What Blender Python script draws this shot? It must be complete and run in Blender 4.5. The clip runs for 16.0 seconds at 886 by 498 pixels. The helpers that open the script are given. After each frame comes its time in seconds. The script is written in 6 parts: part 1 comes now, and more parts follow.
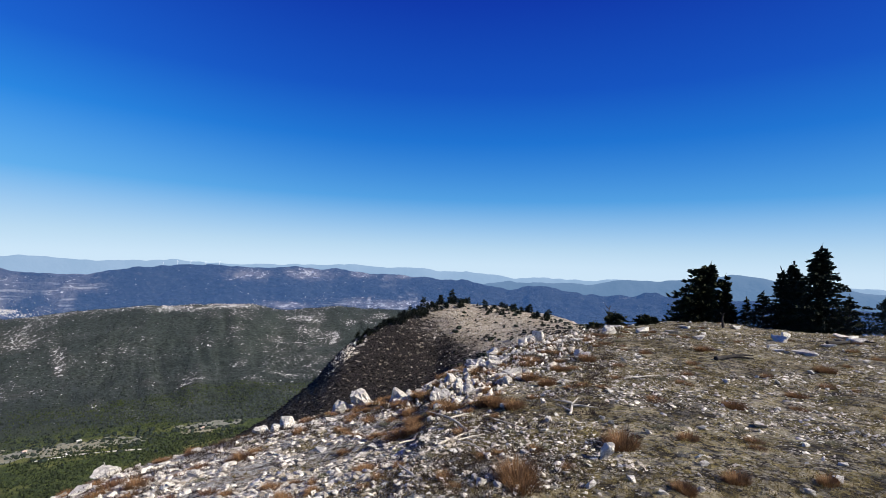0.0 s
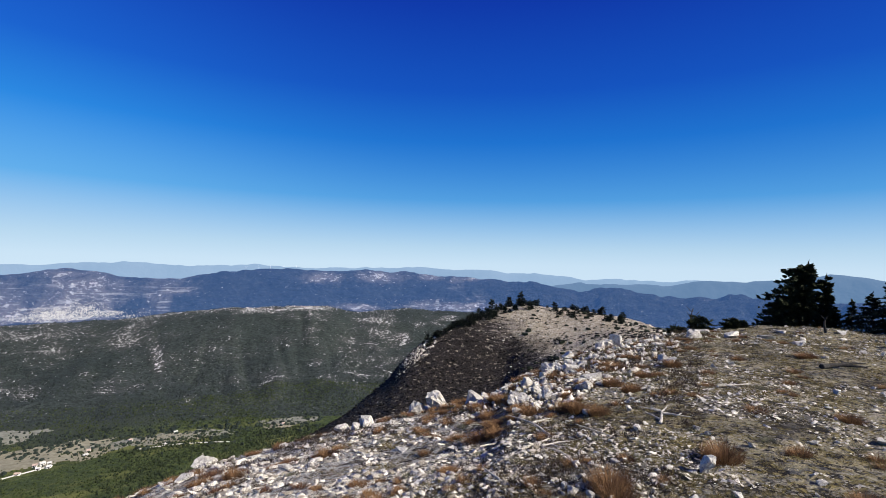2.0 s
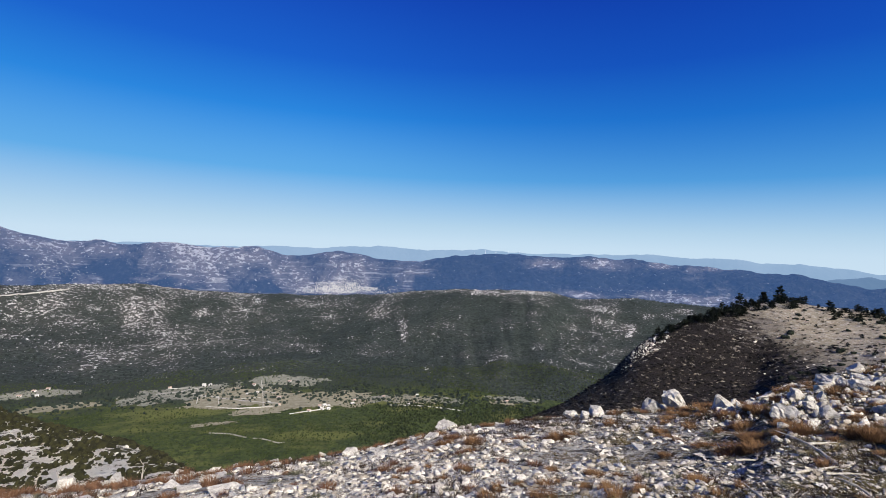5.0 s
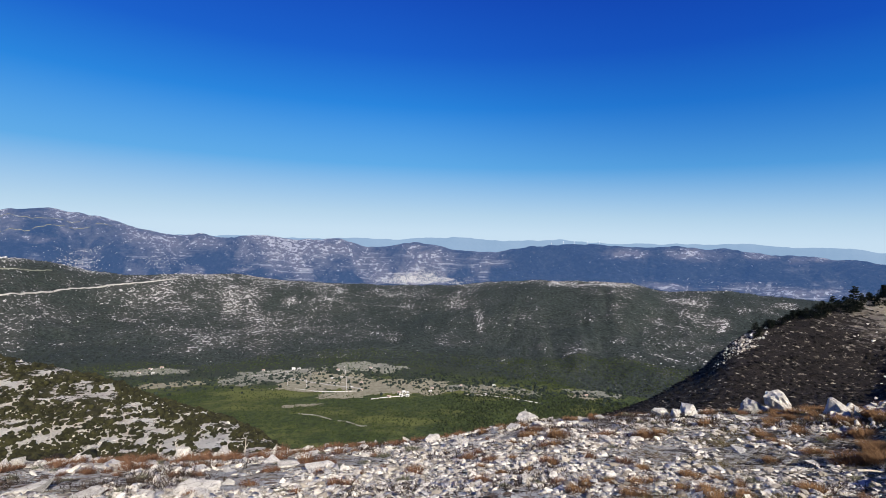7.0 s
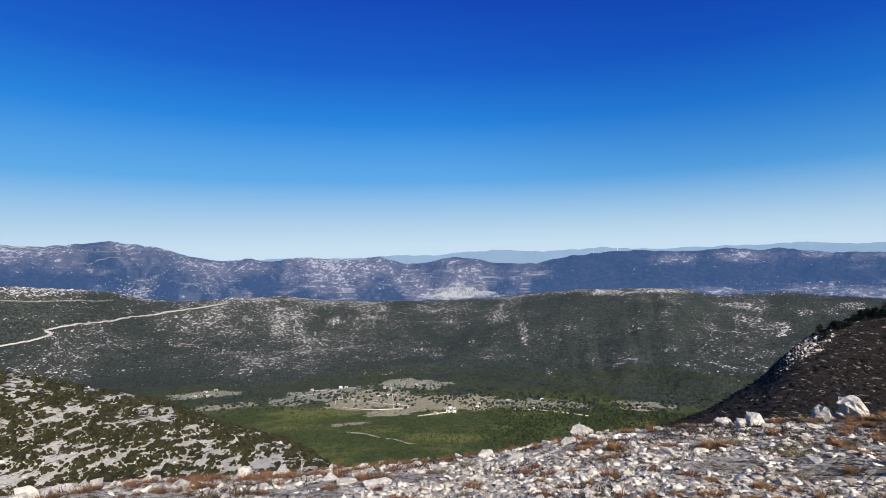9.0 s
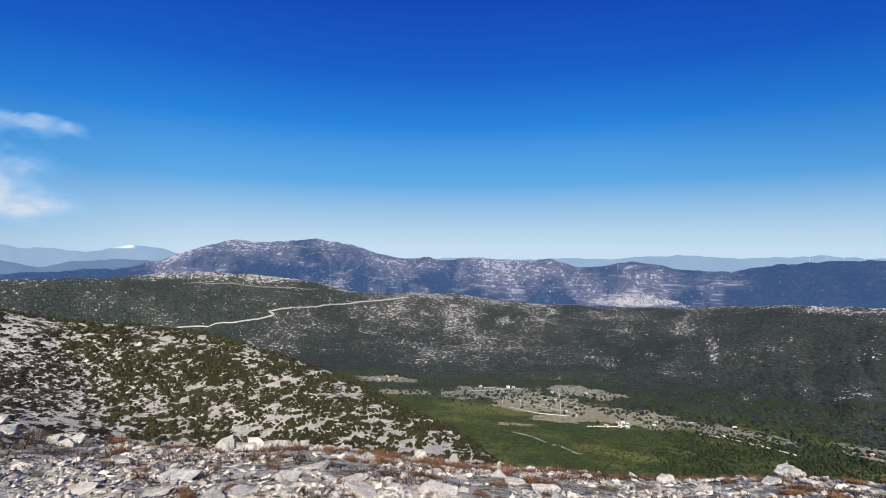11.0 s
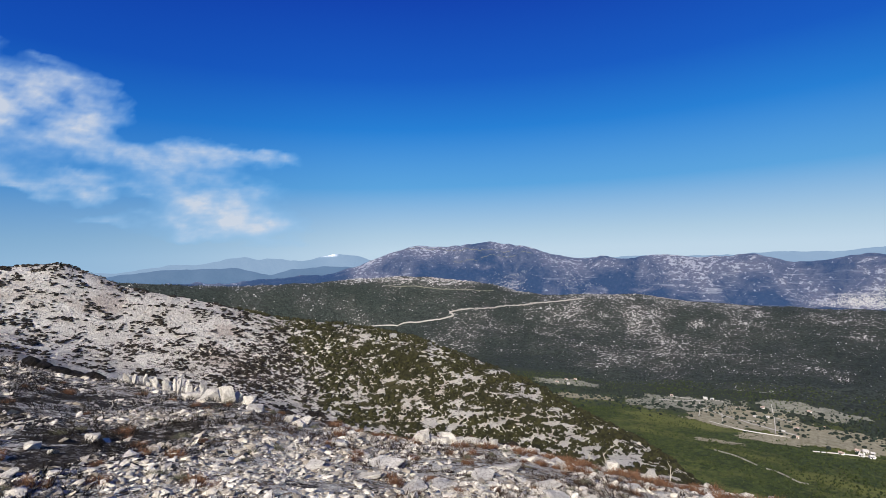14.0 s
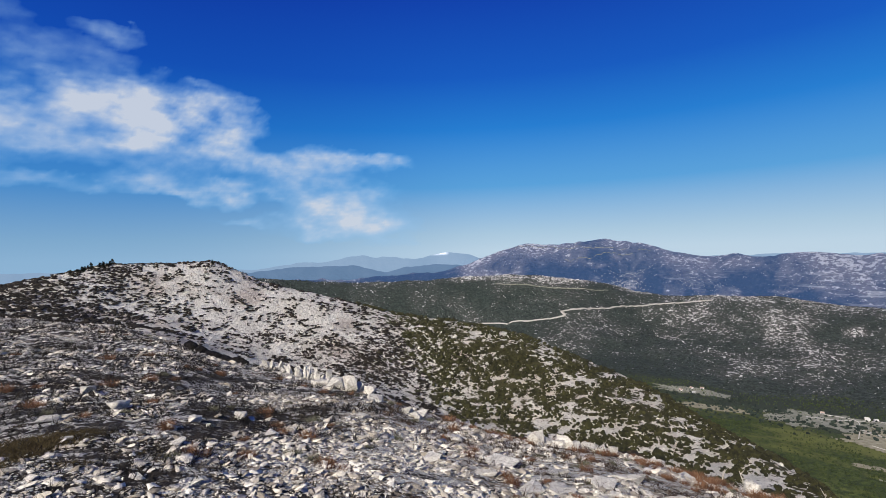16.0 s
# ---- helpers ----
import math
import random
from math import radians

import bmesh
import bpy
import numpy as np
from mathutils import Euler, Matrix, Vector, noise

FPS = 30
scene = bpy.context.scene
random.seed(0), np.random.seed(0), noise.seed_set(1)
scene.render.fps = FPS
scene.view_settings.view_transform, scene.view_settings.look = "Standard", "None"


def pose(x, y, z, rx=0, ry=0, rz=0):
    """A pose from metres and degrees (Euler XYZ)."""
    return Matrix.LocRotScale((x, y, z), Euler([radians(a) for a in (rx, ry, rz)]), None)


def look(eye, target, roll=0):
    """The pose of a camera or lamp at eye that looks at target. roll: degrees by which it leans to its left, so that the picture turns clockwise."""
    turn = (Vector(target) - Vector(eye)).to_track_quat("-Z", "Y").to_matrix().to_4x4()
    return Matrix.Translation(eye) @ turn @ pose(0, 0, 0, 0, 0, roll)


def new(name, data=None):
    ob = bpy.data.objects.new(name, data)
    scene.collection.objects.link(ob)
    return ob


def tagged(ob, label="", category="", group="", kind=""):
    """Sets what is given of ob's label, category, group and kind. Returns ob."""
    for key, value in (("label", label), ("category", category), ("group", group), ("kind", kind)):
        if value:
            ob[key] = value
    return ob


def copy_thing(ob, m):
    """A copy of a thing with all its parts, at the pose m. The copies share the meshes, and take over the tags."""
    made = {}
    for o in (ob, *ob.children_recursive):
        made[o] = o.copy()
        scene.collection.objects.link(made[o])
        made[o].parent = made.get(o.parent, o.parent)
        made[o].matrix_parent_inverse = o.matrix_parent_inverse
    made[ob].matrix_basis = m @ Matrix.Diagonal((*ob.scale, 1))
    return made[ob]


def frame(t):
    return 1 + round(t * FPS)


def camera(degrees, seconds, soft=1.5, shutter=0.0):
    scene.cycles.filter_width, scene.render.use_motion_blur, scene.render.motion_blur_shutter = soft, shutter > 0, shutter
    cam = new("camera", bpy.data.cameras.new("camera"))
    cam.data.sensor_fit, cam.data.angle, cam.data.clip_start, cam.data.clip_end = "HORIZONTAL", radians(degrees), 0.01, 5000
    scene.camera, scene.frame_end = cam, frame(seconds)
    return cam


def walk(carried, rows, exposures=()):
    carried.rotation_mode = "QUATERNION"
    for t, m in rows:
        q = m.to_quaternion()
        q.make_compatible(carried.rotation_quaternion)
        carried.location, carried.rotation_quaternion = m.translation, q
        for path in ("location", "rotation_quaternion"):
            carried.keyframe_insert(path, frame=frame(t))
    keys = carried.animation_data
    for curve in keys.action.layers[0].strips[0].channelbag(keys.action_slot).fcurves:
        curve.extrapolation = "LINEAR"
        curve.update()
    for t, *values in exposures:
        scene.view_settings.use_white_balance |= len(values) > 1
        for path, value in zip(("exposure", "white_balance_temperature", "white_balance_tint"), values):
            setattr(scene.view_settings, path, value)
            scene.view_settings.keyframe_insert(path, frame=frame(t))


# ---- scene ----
cam = camera(84.01, 16.0, soft=0.55)

EYE_Z = 1.55
# seconds, east, north, heading, pitch, lean
PATH = [
    (0.0, 0.386, 0.294, 48.95, 2.29, 1.93), (0.5, 0.373, 0.320, 47.30, 2.28, 1.89),
    (1.0, 0.371, 0.351, 46.45, 2.53, 1.53), (1.5, 0.326, 0.372, 45.47, 2.48, 1.55),
    (2.0, 0.298, 0.409, 41.14, 2.32, 1.41), (2.5, 0.270, 0.440, 37.29, 1.95, 1.91),
    (3.0, 0.244, 0.429, 32.16, 1.62, 2.17), (3.5, 0.206, 0.420, 26.23, 1.42, 1.91),
    (4.0, 0.182, 0.438, 21.83, 1.11, 2.03), (6.5, 0.061, 0.460, 9.06, -1.40, 2.09),
    (7.0, 0.038, 0.461, 6.98, -1.47, 1.73), (7.5, 0.022, 0.466, 5.46, -1.14, 0.36),
    (8.0, 0.008, 0.455, 4.32, -1.17, 0.15), (8.2, -0.002, 0.439, 4.27, -1.14, 0.13),
    (10.3, -0.120, 0.407, -9.65, 2.76, -1.75), (10.5, -0.109, 0.401, -12.71, 2.41, -1.00),
    (11.0, -0.105, 0.423, -17.28, 0.48, 0.43), (11.5, -0.153, 0.453, -18.96, -0.07, 0.33),
    (12.0, -0.196, 0.467, -20.25, -0.06, -0.64), (12.5, -0.209, 0.447, -23.42, 0.64, -1.85),
    (13.0, -0.265, 0.443, -28.12, 1.02, -1.76), (13.5, -0.278, 0.440, -31.38, 1.09, -1.80),
    (14.0, -0.266, 0.447, -37.21, 0.82, -1.60), (14.5, -0.267, 0.454, -43.52, 1.01, -1.96),
    (15.0, -0.282, 0.453, -46.20, 0.93, -2.12), (15.5, -0.311, 0.437, -47.82, 0.95, -2.16),
    (16.0, -0.332, 0.426, -49.90, 0.95, -1.63),
]


def heading_pose(x, y, yaw, pitch, lean):
    a, p = radians(yaw), radians(pitch)
    eye = Vector((x, y, EYE_Z))
    ahead = Vector((math.sin(a) * math.cos(p), math.cos(a) * math.cos(p), math.sin(p)))
    return look(eye, eye + ahead, lean)


walk(cam, [(t, heading_pose(x, y, yaw, pitch, lean)) for t, x, y, yaw, pitch, lean in PATH],
     exposures=((0.0, 0.67), (3.0, 0.61), (8.0, 0.57), (11.0, 0.54), (14.0, 0.43), (16.0, 0.38)))

# ------------------------------------------------------------------ light
SUN_AZ, SUN_EL = 160.0, 34.0
world = bpy.data.worlds.new("sky")
scene.world = world
world.use_nodes = True
wn, wl = world.node_tree.nodes, world.node_tree.links
wn.clear()
sky = wn.new("ShaderNodeTexSky")
sky.sky_type = "NISHITA"
sky.sun_disc = False
sky.sun_elevation = radians(SUN_EL)
sky.sun_rotation = radians(SUN_AZ)
sky.altitude = 1200
sky.air_density, sky.dust_density, sky.ozone_density = 1.0, 0.4, 3.0
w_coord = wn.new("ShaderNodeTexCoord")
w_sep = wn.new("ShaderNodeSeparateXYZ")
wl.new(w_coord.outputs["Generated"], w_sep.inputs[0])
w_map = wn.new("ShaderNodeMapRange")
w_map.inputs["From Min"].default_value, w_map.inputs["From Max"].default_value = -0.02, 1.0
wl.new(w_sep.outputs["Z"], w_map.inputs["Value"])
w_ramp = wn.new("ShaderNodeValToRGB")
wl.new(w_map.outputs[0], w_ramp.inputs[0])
# the last stops, above the view, are dimmed to lessen blue fill light
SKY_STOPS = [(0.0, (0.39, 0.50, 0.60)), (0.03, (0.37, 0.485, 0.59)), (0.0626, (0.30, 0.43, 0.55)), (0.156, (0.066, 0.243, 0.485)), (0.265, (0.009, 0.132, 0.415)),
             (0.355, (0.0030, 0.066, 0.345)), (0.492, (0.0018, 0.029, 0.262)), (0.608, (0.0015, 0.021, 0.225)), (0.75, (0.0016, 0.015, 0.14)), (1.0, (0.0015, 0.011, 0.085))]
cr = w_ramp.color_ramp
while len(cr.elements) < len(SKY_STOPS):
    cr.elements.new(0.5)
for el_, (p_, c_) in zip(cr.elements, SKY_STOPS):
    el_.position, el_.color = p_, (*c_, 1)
w_mix = wn.new("ShaderNodeMix")
w_mix.data_type = "RGBA"
w_mix.inputs["Factor"].default_value = 0.97
w_scale = wn.new("ShaderNodeMix")
w_scale.data_type, w_scale.blend_type = "RGBA", "MULTIPLY"
w_scale.inputs["Factor"].default_value = 1.0
wl.new(sky.outputs[0], w_scale.inputs["A"])
w_scale.inputs["B"].default_value = (0.1, 0.1, 0.1, 1)
wl.new(w_scale.outputs["Result"], w_mix.inputs["A"])
w_dot = wn.new("ShaderNodeVectorMath")
w_dot.operation = "DOT_PRODUCT"
wl.new(w_coord.outputs["Generated"], w_dot.inputs[0])
w_dot.inputs[1].default_value = (math.sin(radians(64)), math.cos(radians(64)), 0.35)
w_band = wn.new("ShaderNodeMapRange")
w_band.interpolation_type = "SMOOTHSTEP"
for key_, v_ in (("From Min", 0.45), ("From Max", 1.05), ("To Min", 0.0), ("To Max", 1.0)):
    w_band.inputs[key_].default_value = v_
wl.new(w_dot.outputs["Value"], w_band.inputs["Value"])
w_deep = wn.new("ShaderNodeMix")
w_deep.data_type, w_deep.blend_type = "RGBA", "MULTIPLY"
w_deep.inputs["Factor"].default_value = 1.0
wl.new(w_ramp.outputs[0], w_deep.inputs["A"])
w_dot2 = wn.new("ShaderNodeVectorMath")
w_dot2.operation = "DOT_PRODUCT"
wl.new(w_coord.outputs["Generated"], w_dot2.inputs[0])
w_dot2.inputs[1].default_value = (math.sin(radians(-98)), math.cos(radians(-98)), 0.0)
w_band2 = wn.new("ShaderNodeMapRange")
w_band2.interpolation_type = "SMOOTHSTEP"
for key_, v_ in (("From Min", 0.55), ("From Max", 1.0), ("To Min", 0.0), ("To Max", 1.0)):
    w_band2.inputs[key_].default_value = v_
wl.new(w_dot2.outputs["Value"], w_band2.inputs["Value"])
w_tint = wn.new("ShaderNodeMix")
w_tint.data_type = "RGBA"
wl.new(w_band2.outputs[0], w_tint.inputs["Factor"])
w_tint.inputs["A"].default_value, w_tint.inputs["B"].default_value = (1, 1, 1, 1), (0.50, 0.68, 0.84, 1)
w_both = wn.new("ShaderNodeMix")
w_both.data_type, w_both.blend_type = "RGBA", "MULTIPLY"
w_both.inputs["Factor"].default_value = 1.0
wl.new(w_tint.outputs["Result"], w_both.inputs["A"])
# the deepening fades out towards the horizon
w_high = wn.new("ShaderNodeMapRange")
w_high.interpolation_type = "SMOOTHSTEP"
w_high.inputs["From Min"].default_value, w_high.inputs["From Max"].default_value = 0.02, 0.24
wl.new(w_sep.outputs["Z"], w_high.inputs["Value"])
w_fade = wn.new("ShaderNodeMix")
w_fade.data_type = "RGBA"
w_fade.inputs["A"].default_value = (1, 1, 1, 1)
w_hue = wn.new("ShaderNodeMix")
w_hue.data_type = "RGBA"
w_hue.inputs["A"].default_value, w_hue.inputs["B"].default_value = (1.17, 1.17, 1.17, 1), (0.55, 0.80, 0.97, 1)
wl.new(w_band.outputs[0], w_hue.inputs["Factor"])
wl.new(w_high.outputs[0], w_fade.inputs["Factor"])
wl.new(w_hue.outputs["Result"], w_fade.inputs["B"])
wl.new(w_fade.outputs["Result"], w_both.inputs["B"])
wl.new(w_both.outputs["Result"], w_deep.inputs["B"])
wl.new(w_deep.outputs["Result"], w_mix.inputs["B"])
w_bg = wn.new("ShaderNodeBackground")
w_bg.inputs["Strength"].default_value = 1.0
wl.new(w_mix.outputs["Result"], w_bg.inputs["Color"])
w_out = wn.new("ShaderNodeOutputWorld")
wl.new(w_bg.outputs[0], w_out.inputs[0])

sun = new("sun", bpy.data.lights.new("sun", "SUN"))
sun.data.energy, sun.data.angle, sun.data.color = 5.0, radians(0.53), (1.0, 0.925, 0.82)
a_, e_ = radians(SUN_AZ), radians(SUN_EL)
sun.matrix_world = look((math.sin(a_) * math.cos(e_) * 50, math.cos(a_) * math.cos(e_) * 50, math.sin(e_) * 50 + 20), (0, 0, 20))

# ------------------------------------------------------------------ materials


class Mat:
    """A small builder for node materials in world-size coordinates."""

    def __init__(self, name, rough=0.9):
        self.m = bpy.data.materials.new(name)
        self.m.use_nodes = True
        self.n, self.l = self.m.node_tree.nodes, self.m.node_tree.links
        self.b = self.n["Principled BSDF"]
        self.b.inputs["Roughness"].default_value = rough
        self.b.inputs["Specular IOR Level"].default_value = 0.25
        self.co = self.n.new("ShaderNodeTexCoord").outputs["Object"]

    def scaled(self, sx, sy, sz):
        v = self.n.new("ShaderNodeVectorMath")
        v.operation = "MULTIPLY"
        self.l.new(self.co, v.inputs[0])
        v.inputs[1].default_value = (sx, sy, sz)
        return v.outputs[0]

    def noise(self, size, detail=4, rough=0.55, vec=None, lo=0.35, hi=0.65):
        t = self.n.new("ShaderNodeTexNoise")
        t.inputs["Scale"].default_value = 1.0 / size
        t.inputs["Detail"].default_value = detail
        t.inputs["Roughness"].default_value = rough
        self.l.new(vec or self.co, t.inputs["Vector"])
        return self.range(t.outputs["Fac"], lo, hi)

    def range(self, sock, lo, hi):
        r = self.n.new("ShaderNodeMapRange")
        self.l.new(sock, r.inputs["Value"])
        r.inputs["From Min"].default_value, r.inputs["From Max"].default_value = lo, hi
        return r.outputs[0]

    def math(self, op, a, b):
        m = self.n.new("ShaderNodeMath")
        m.operation = op
        for i, v in enumerate((a, b)):
            if isinstance(v, (int, float)):
                m.inputs[i].default_value = v
            else:
                self.l.new(v, m.inputs[i])
        return m.outputs[0]

    def mix(self, fac, a, b, mode="MIX"):
        m = self.n.new("ShaderNodeMix")
        m.data_type, m.blend_type = "RGBA", mode
        for key, v in (("Factor", fac), ("A", a), ("B", b)):
            if isinstance(v, tuple):
                m.inputs[key].default_value = (*v, 1)
            elif isinstance(v, (int, float)):
                m.inputs[key].default_value = v
            else:
                self.l.new(v, m.inputs[key])
        return m.outputs["Result"]

    def axis(self, i):
        s = self.n.new("ShaderNodeSeparateXYZ")
        self.l.new(self.co, s.inputs[0])
        return s.outputs[i]

    def attr(self, name):
        a = self.n.new("ShaderNodeAttribute")
        a.attribute_name = name
        return a.outputs["Fac"]

    def raw(self, size, detail=5, rough=0.7, vec=None):
        return self.noise(size, detail, rough, vec, 0.0, 1.0)

    def island(self):
        return self.n.new("ShaderNodeNewGeometry").outputs["Random Per Island"]

    def each(self):
        return self.n.new("ShaderNodeObjectInfo").outputs["Random"]

    def bump(self, height, strength=0.5, dist=0.02):
        b = self.n.new("ShaderNodeBump")
        b.inputs["Strength"].default_value, b.inputs["Distance"].default_value = strength, dist
        self.l.new(height, b.inputs["Height"])
        self.l.new(b.outputs[0], self.b.inputs["Normal"])

    def glow(self, color, strength):
        self.b.inputs["Emission Color"].default_value = (*color, 1)
        self.b.inputs["Emission Strength"].default_value = strength

    def thin(self, color, amount=0.5):
        """Lets light through thin leaves."""
        t, m = self.n.new("ShaderNodeBsdfTranslucent"), self.n.new("ShaderNodeMixShader")
        self.l.new(color, t.inputs["Color"])
        m.inputs[0].default_value = amount
        self.l.new(self.b.outputs[0], m.inputs[1])
        self.l.new(t.outputs[0], m.inputs[2])
        self.l.new(m.outputs[0], self.n["Material Output"].inputs["Surface"])

    def done(self, color):
        if isinstance(color, tuple):
            self.b.inputs["Base Color"].default_value = (*color, 1)
        else:
            self.l.new(color, self.b.inputs["Base Color"])
        return self.m


def cracked(k, size, warp=0.35):
    """Broken stones packed together: a tone for each, and how near its joint is."""
    nz = k.n.new("ShaderNodeTexNoise")
    nz.inputs["Scale"].default_value, nz.inputs["Detail"].default_value = 1.5 / size, 3
    k.l.new(k.co, nz.inputs["Vector"])
    off = k.n.new("ShaderNodeVectorMath")
    off.operation = "MULTIPLY_ADD"
    k.l.new(nz.outputs["Color"], off.inputs[0])
    off.inputs[1].default_value = (warp * size,) * 3
    k.l.new(k.co, off.inputs[2])
    out = []
    for feature in ("F1", "DISTANCE_TO_EDGE"):
        t = k.n.new("ShaderNodeTexVoronoi")
        t.feature = feature
        t.inputs["Scale"].default_value = 1.0 / size
        k.l.new(off.outputs[0], t.inputs["Vector"])
        out.append(t)
    sep = k.n.new("ShaderNodeSeparateColor")
    k.l.new(out[0].outputs["Color"], sep.inputs[0])
    return sep.outputs[0], out[1].outputs["Distance"]


def mat_summit():
    """Three kinds of ground: grassy gravel in the east, white rubble in the north, dark heath soil with stones in the west."""
    k = Mat("stony_soil", 0.95)
    wander = k.math("MULTIPLY", k.noise(3.0, 4), 2.5)
    east = k.range(k.math("ADD", k.math("SUBTRACT", k.axis(0), k.math("MULTIPLY", k.axis(1), 0.75)), wander), 0.0, 4.0)
    north = k.math("MULTIPLY", k.range(k.math("ADD", k.math("ADD", k.axis(1), k.math("MULTIPLY", k.axis(0), 0.42)), wander), 0.3, 3.5), k.math("SUBTRACT", 1.0, east))
    bare = k.math("SUBTRACT", 1.0, east)
    soil = k.mix(north, (0.024, 0.020, 0.016), (0.34, 0.285, 0.21))
    soil = k.mix(k.noise(0.9), soil, k.mix(north, (0.048, 0.039, 0.031), (0.58, 0.515, 0.415)))
    grassy = k.mix(k.noise(1.6, 5, 0.65, None, 0.40, 0.60), (0.165, 0.132, 0.042), (0.27, 0.222, 0.086))
    mottle = k.math("ADD", k.raw(0.30, 6, 0.78), k.math("MULTIPLY", k.raw(1.7, 4, 0.6), 0.45))
    grassy = k.mix(k.range(mottle, 0.75, 0.81), grassy, (0.38, 0.325, 0.20))
    grassy = k.mix(k.range(mottle, 0.715, 0.66), grassy, (0.026, 0.020, 0.010))
    soil = k.mix(east, soil, grassy)
    soil = k.mix(k.math("MULTIPLY", k.noise(0.7, 5, 0.65, None, 0.50, 0.59), k.math("MULTIPLY", north, 0.85)), soil, (0.22, 0.135, 0.080))
    soil = k.mix(k.noise(0.16, 6, 0.75, None, 0.51, 0.56), soil, (0.020, 0.016, 0.010))
    # dark soil patches, which also stand in for shade between the stones
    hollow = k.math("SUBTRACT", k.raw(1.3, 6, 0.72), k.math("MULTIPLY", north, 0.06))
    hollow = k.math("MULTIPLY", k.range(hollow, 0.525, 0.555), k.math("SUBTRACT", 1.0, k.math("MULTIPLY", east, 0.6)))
    # bedrock and broken stones at two sizes
    tone, edge = cracked(k, 0.10, 0.6)
    there = k.math("MULTIPLY", k.range(tone, 0.46, 0.50), k.math("MULTIPLY", k.range(edge, 0.0, 0.05), k.noise(0.5, 6, 0.75, None, 0.46, 0.52)))
    there = k.math("MULTIPLY", there, k.math("SUBTRACT", 1.0, k.math("MULTIPLY", east, 0.85)))
    there = k.math("MULTIPLY", there, k.math("SUBTRACT", 1.0, hollow))
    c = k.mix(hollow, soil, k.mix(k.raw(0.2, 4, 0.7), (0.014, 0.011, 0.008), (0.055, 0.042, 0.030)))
    c = k.mix(there, c, k.mix(tone, (0.57, 0.55, 0.50), (0.86, 0.84, 0.79)))
    tone2, edge2 = cracked(k, 0.055)
    some = k.math("ADD", k.raw(0.9, 5, 0.65), k.math("MULTIPLY", north, 0.10))
    there2 = k.math("MULTIPLY", k.math("MULTIPLY", k.range(tone2, 0.38, 0.44), k.range(edge2, 0.06, 0.16)), k.math("MULTIPLY", k.range(some, 0.45, 0.51), k.math("SUBTRACT", 1.0, k.math("MULTIPLY", hollow, 0.75))))
    c = k.mix(k.math("MULTIPLY", there2, k.math("SUBTRACT", 1.0, k.math("MULTIPLY", east, 0.30))), c, k.mix(tone2, (0.27, 0.25, 0.21), k.mix(bare, (0.46, 0.415, 0.32), (0.84, 0.82, 0.77))))
    k.bump(k.math("ADD", k.math("MULTIPLY", there, 0.8), k.math("ADD", k.math("MULTIPLY", there2, 0.5), k.math("ADD", k.noise(0.07, 5, 0.7), k.math("MULTIPLY", k.noise(0.35, 4, 0.7), 1.4)))), 1.0, 0.07)
    return k.done(c)


def mat_rock(name="limestone", tone=1.0):
    k = Mat(name, 0.9)
    c = k.mix(k.noise(0.3, 6, 0.65), (0.46, 0.44, 0.40), (0.74, 0.715, 0.66))
    c = k.mix(k.math("MULTIPLY", k.noise(0.05, 5, 0.7, None, 0.55, 0.7), 0.6), c, (0.22, 0.20, 0.165))
    edge = cracked(k, 0.22)[1]
    c = k.mix(k.math("MULTIPLY", k.range(edge, 0.035, 0.0), 0.8), c, (0.13, 0.115, 0.09))
    c = k.mix(1.0, c, k.mix(k.each(), (0.80, 0.79, 0.77), (1.0, 0.99, 0.97)), "MULTIPLY")
    k.bump(k.math("ADD", k.noise(0.04, 6, 0.75), k.range(edge, 0.0, 0.08)), 0.45, 0.02)
    return k.done(c)


def mat_gravel():
    k = Mat("limestone_rubble", 0.92)
    ramp = k.n.new("ShaderNodeValToRGB")
    k.l.new(k.island(), ramp.inputs[0])
    stops = [(0.0, (0.22, 0.19, 0.15)), (0.25, (0.47, 0.425, 0.355)), (0.6, (0.72, 0.67, 0.58)), (1.0, (0.93, 0.885, 0.79))]
    e = ramp.color_ramp.elements
    while len(e) < len(stops):
        e.new(0.5)
    for q, (p, col) in zip(e, stops):
        q.position, q.color = p, (*col, 1)
    c = k.mix(k.math("MULTIPLY", k.noise(0.03, 4, 0.7), 0.5), ramp.outputs[0], (0.22, 0.195, 0.15))
    k.bump(k.noise(0.02, 4, 0.7), 0.6, 0.01)
    return k.done(c)


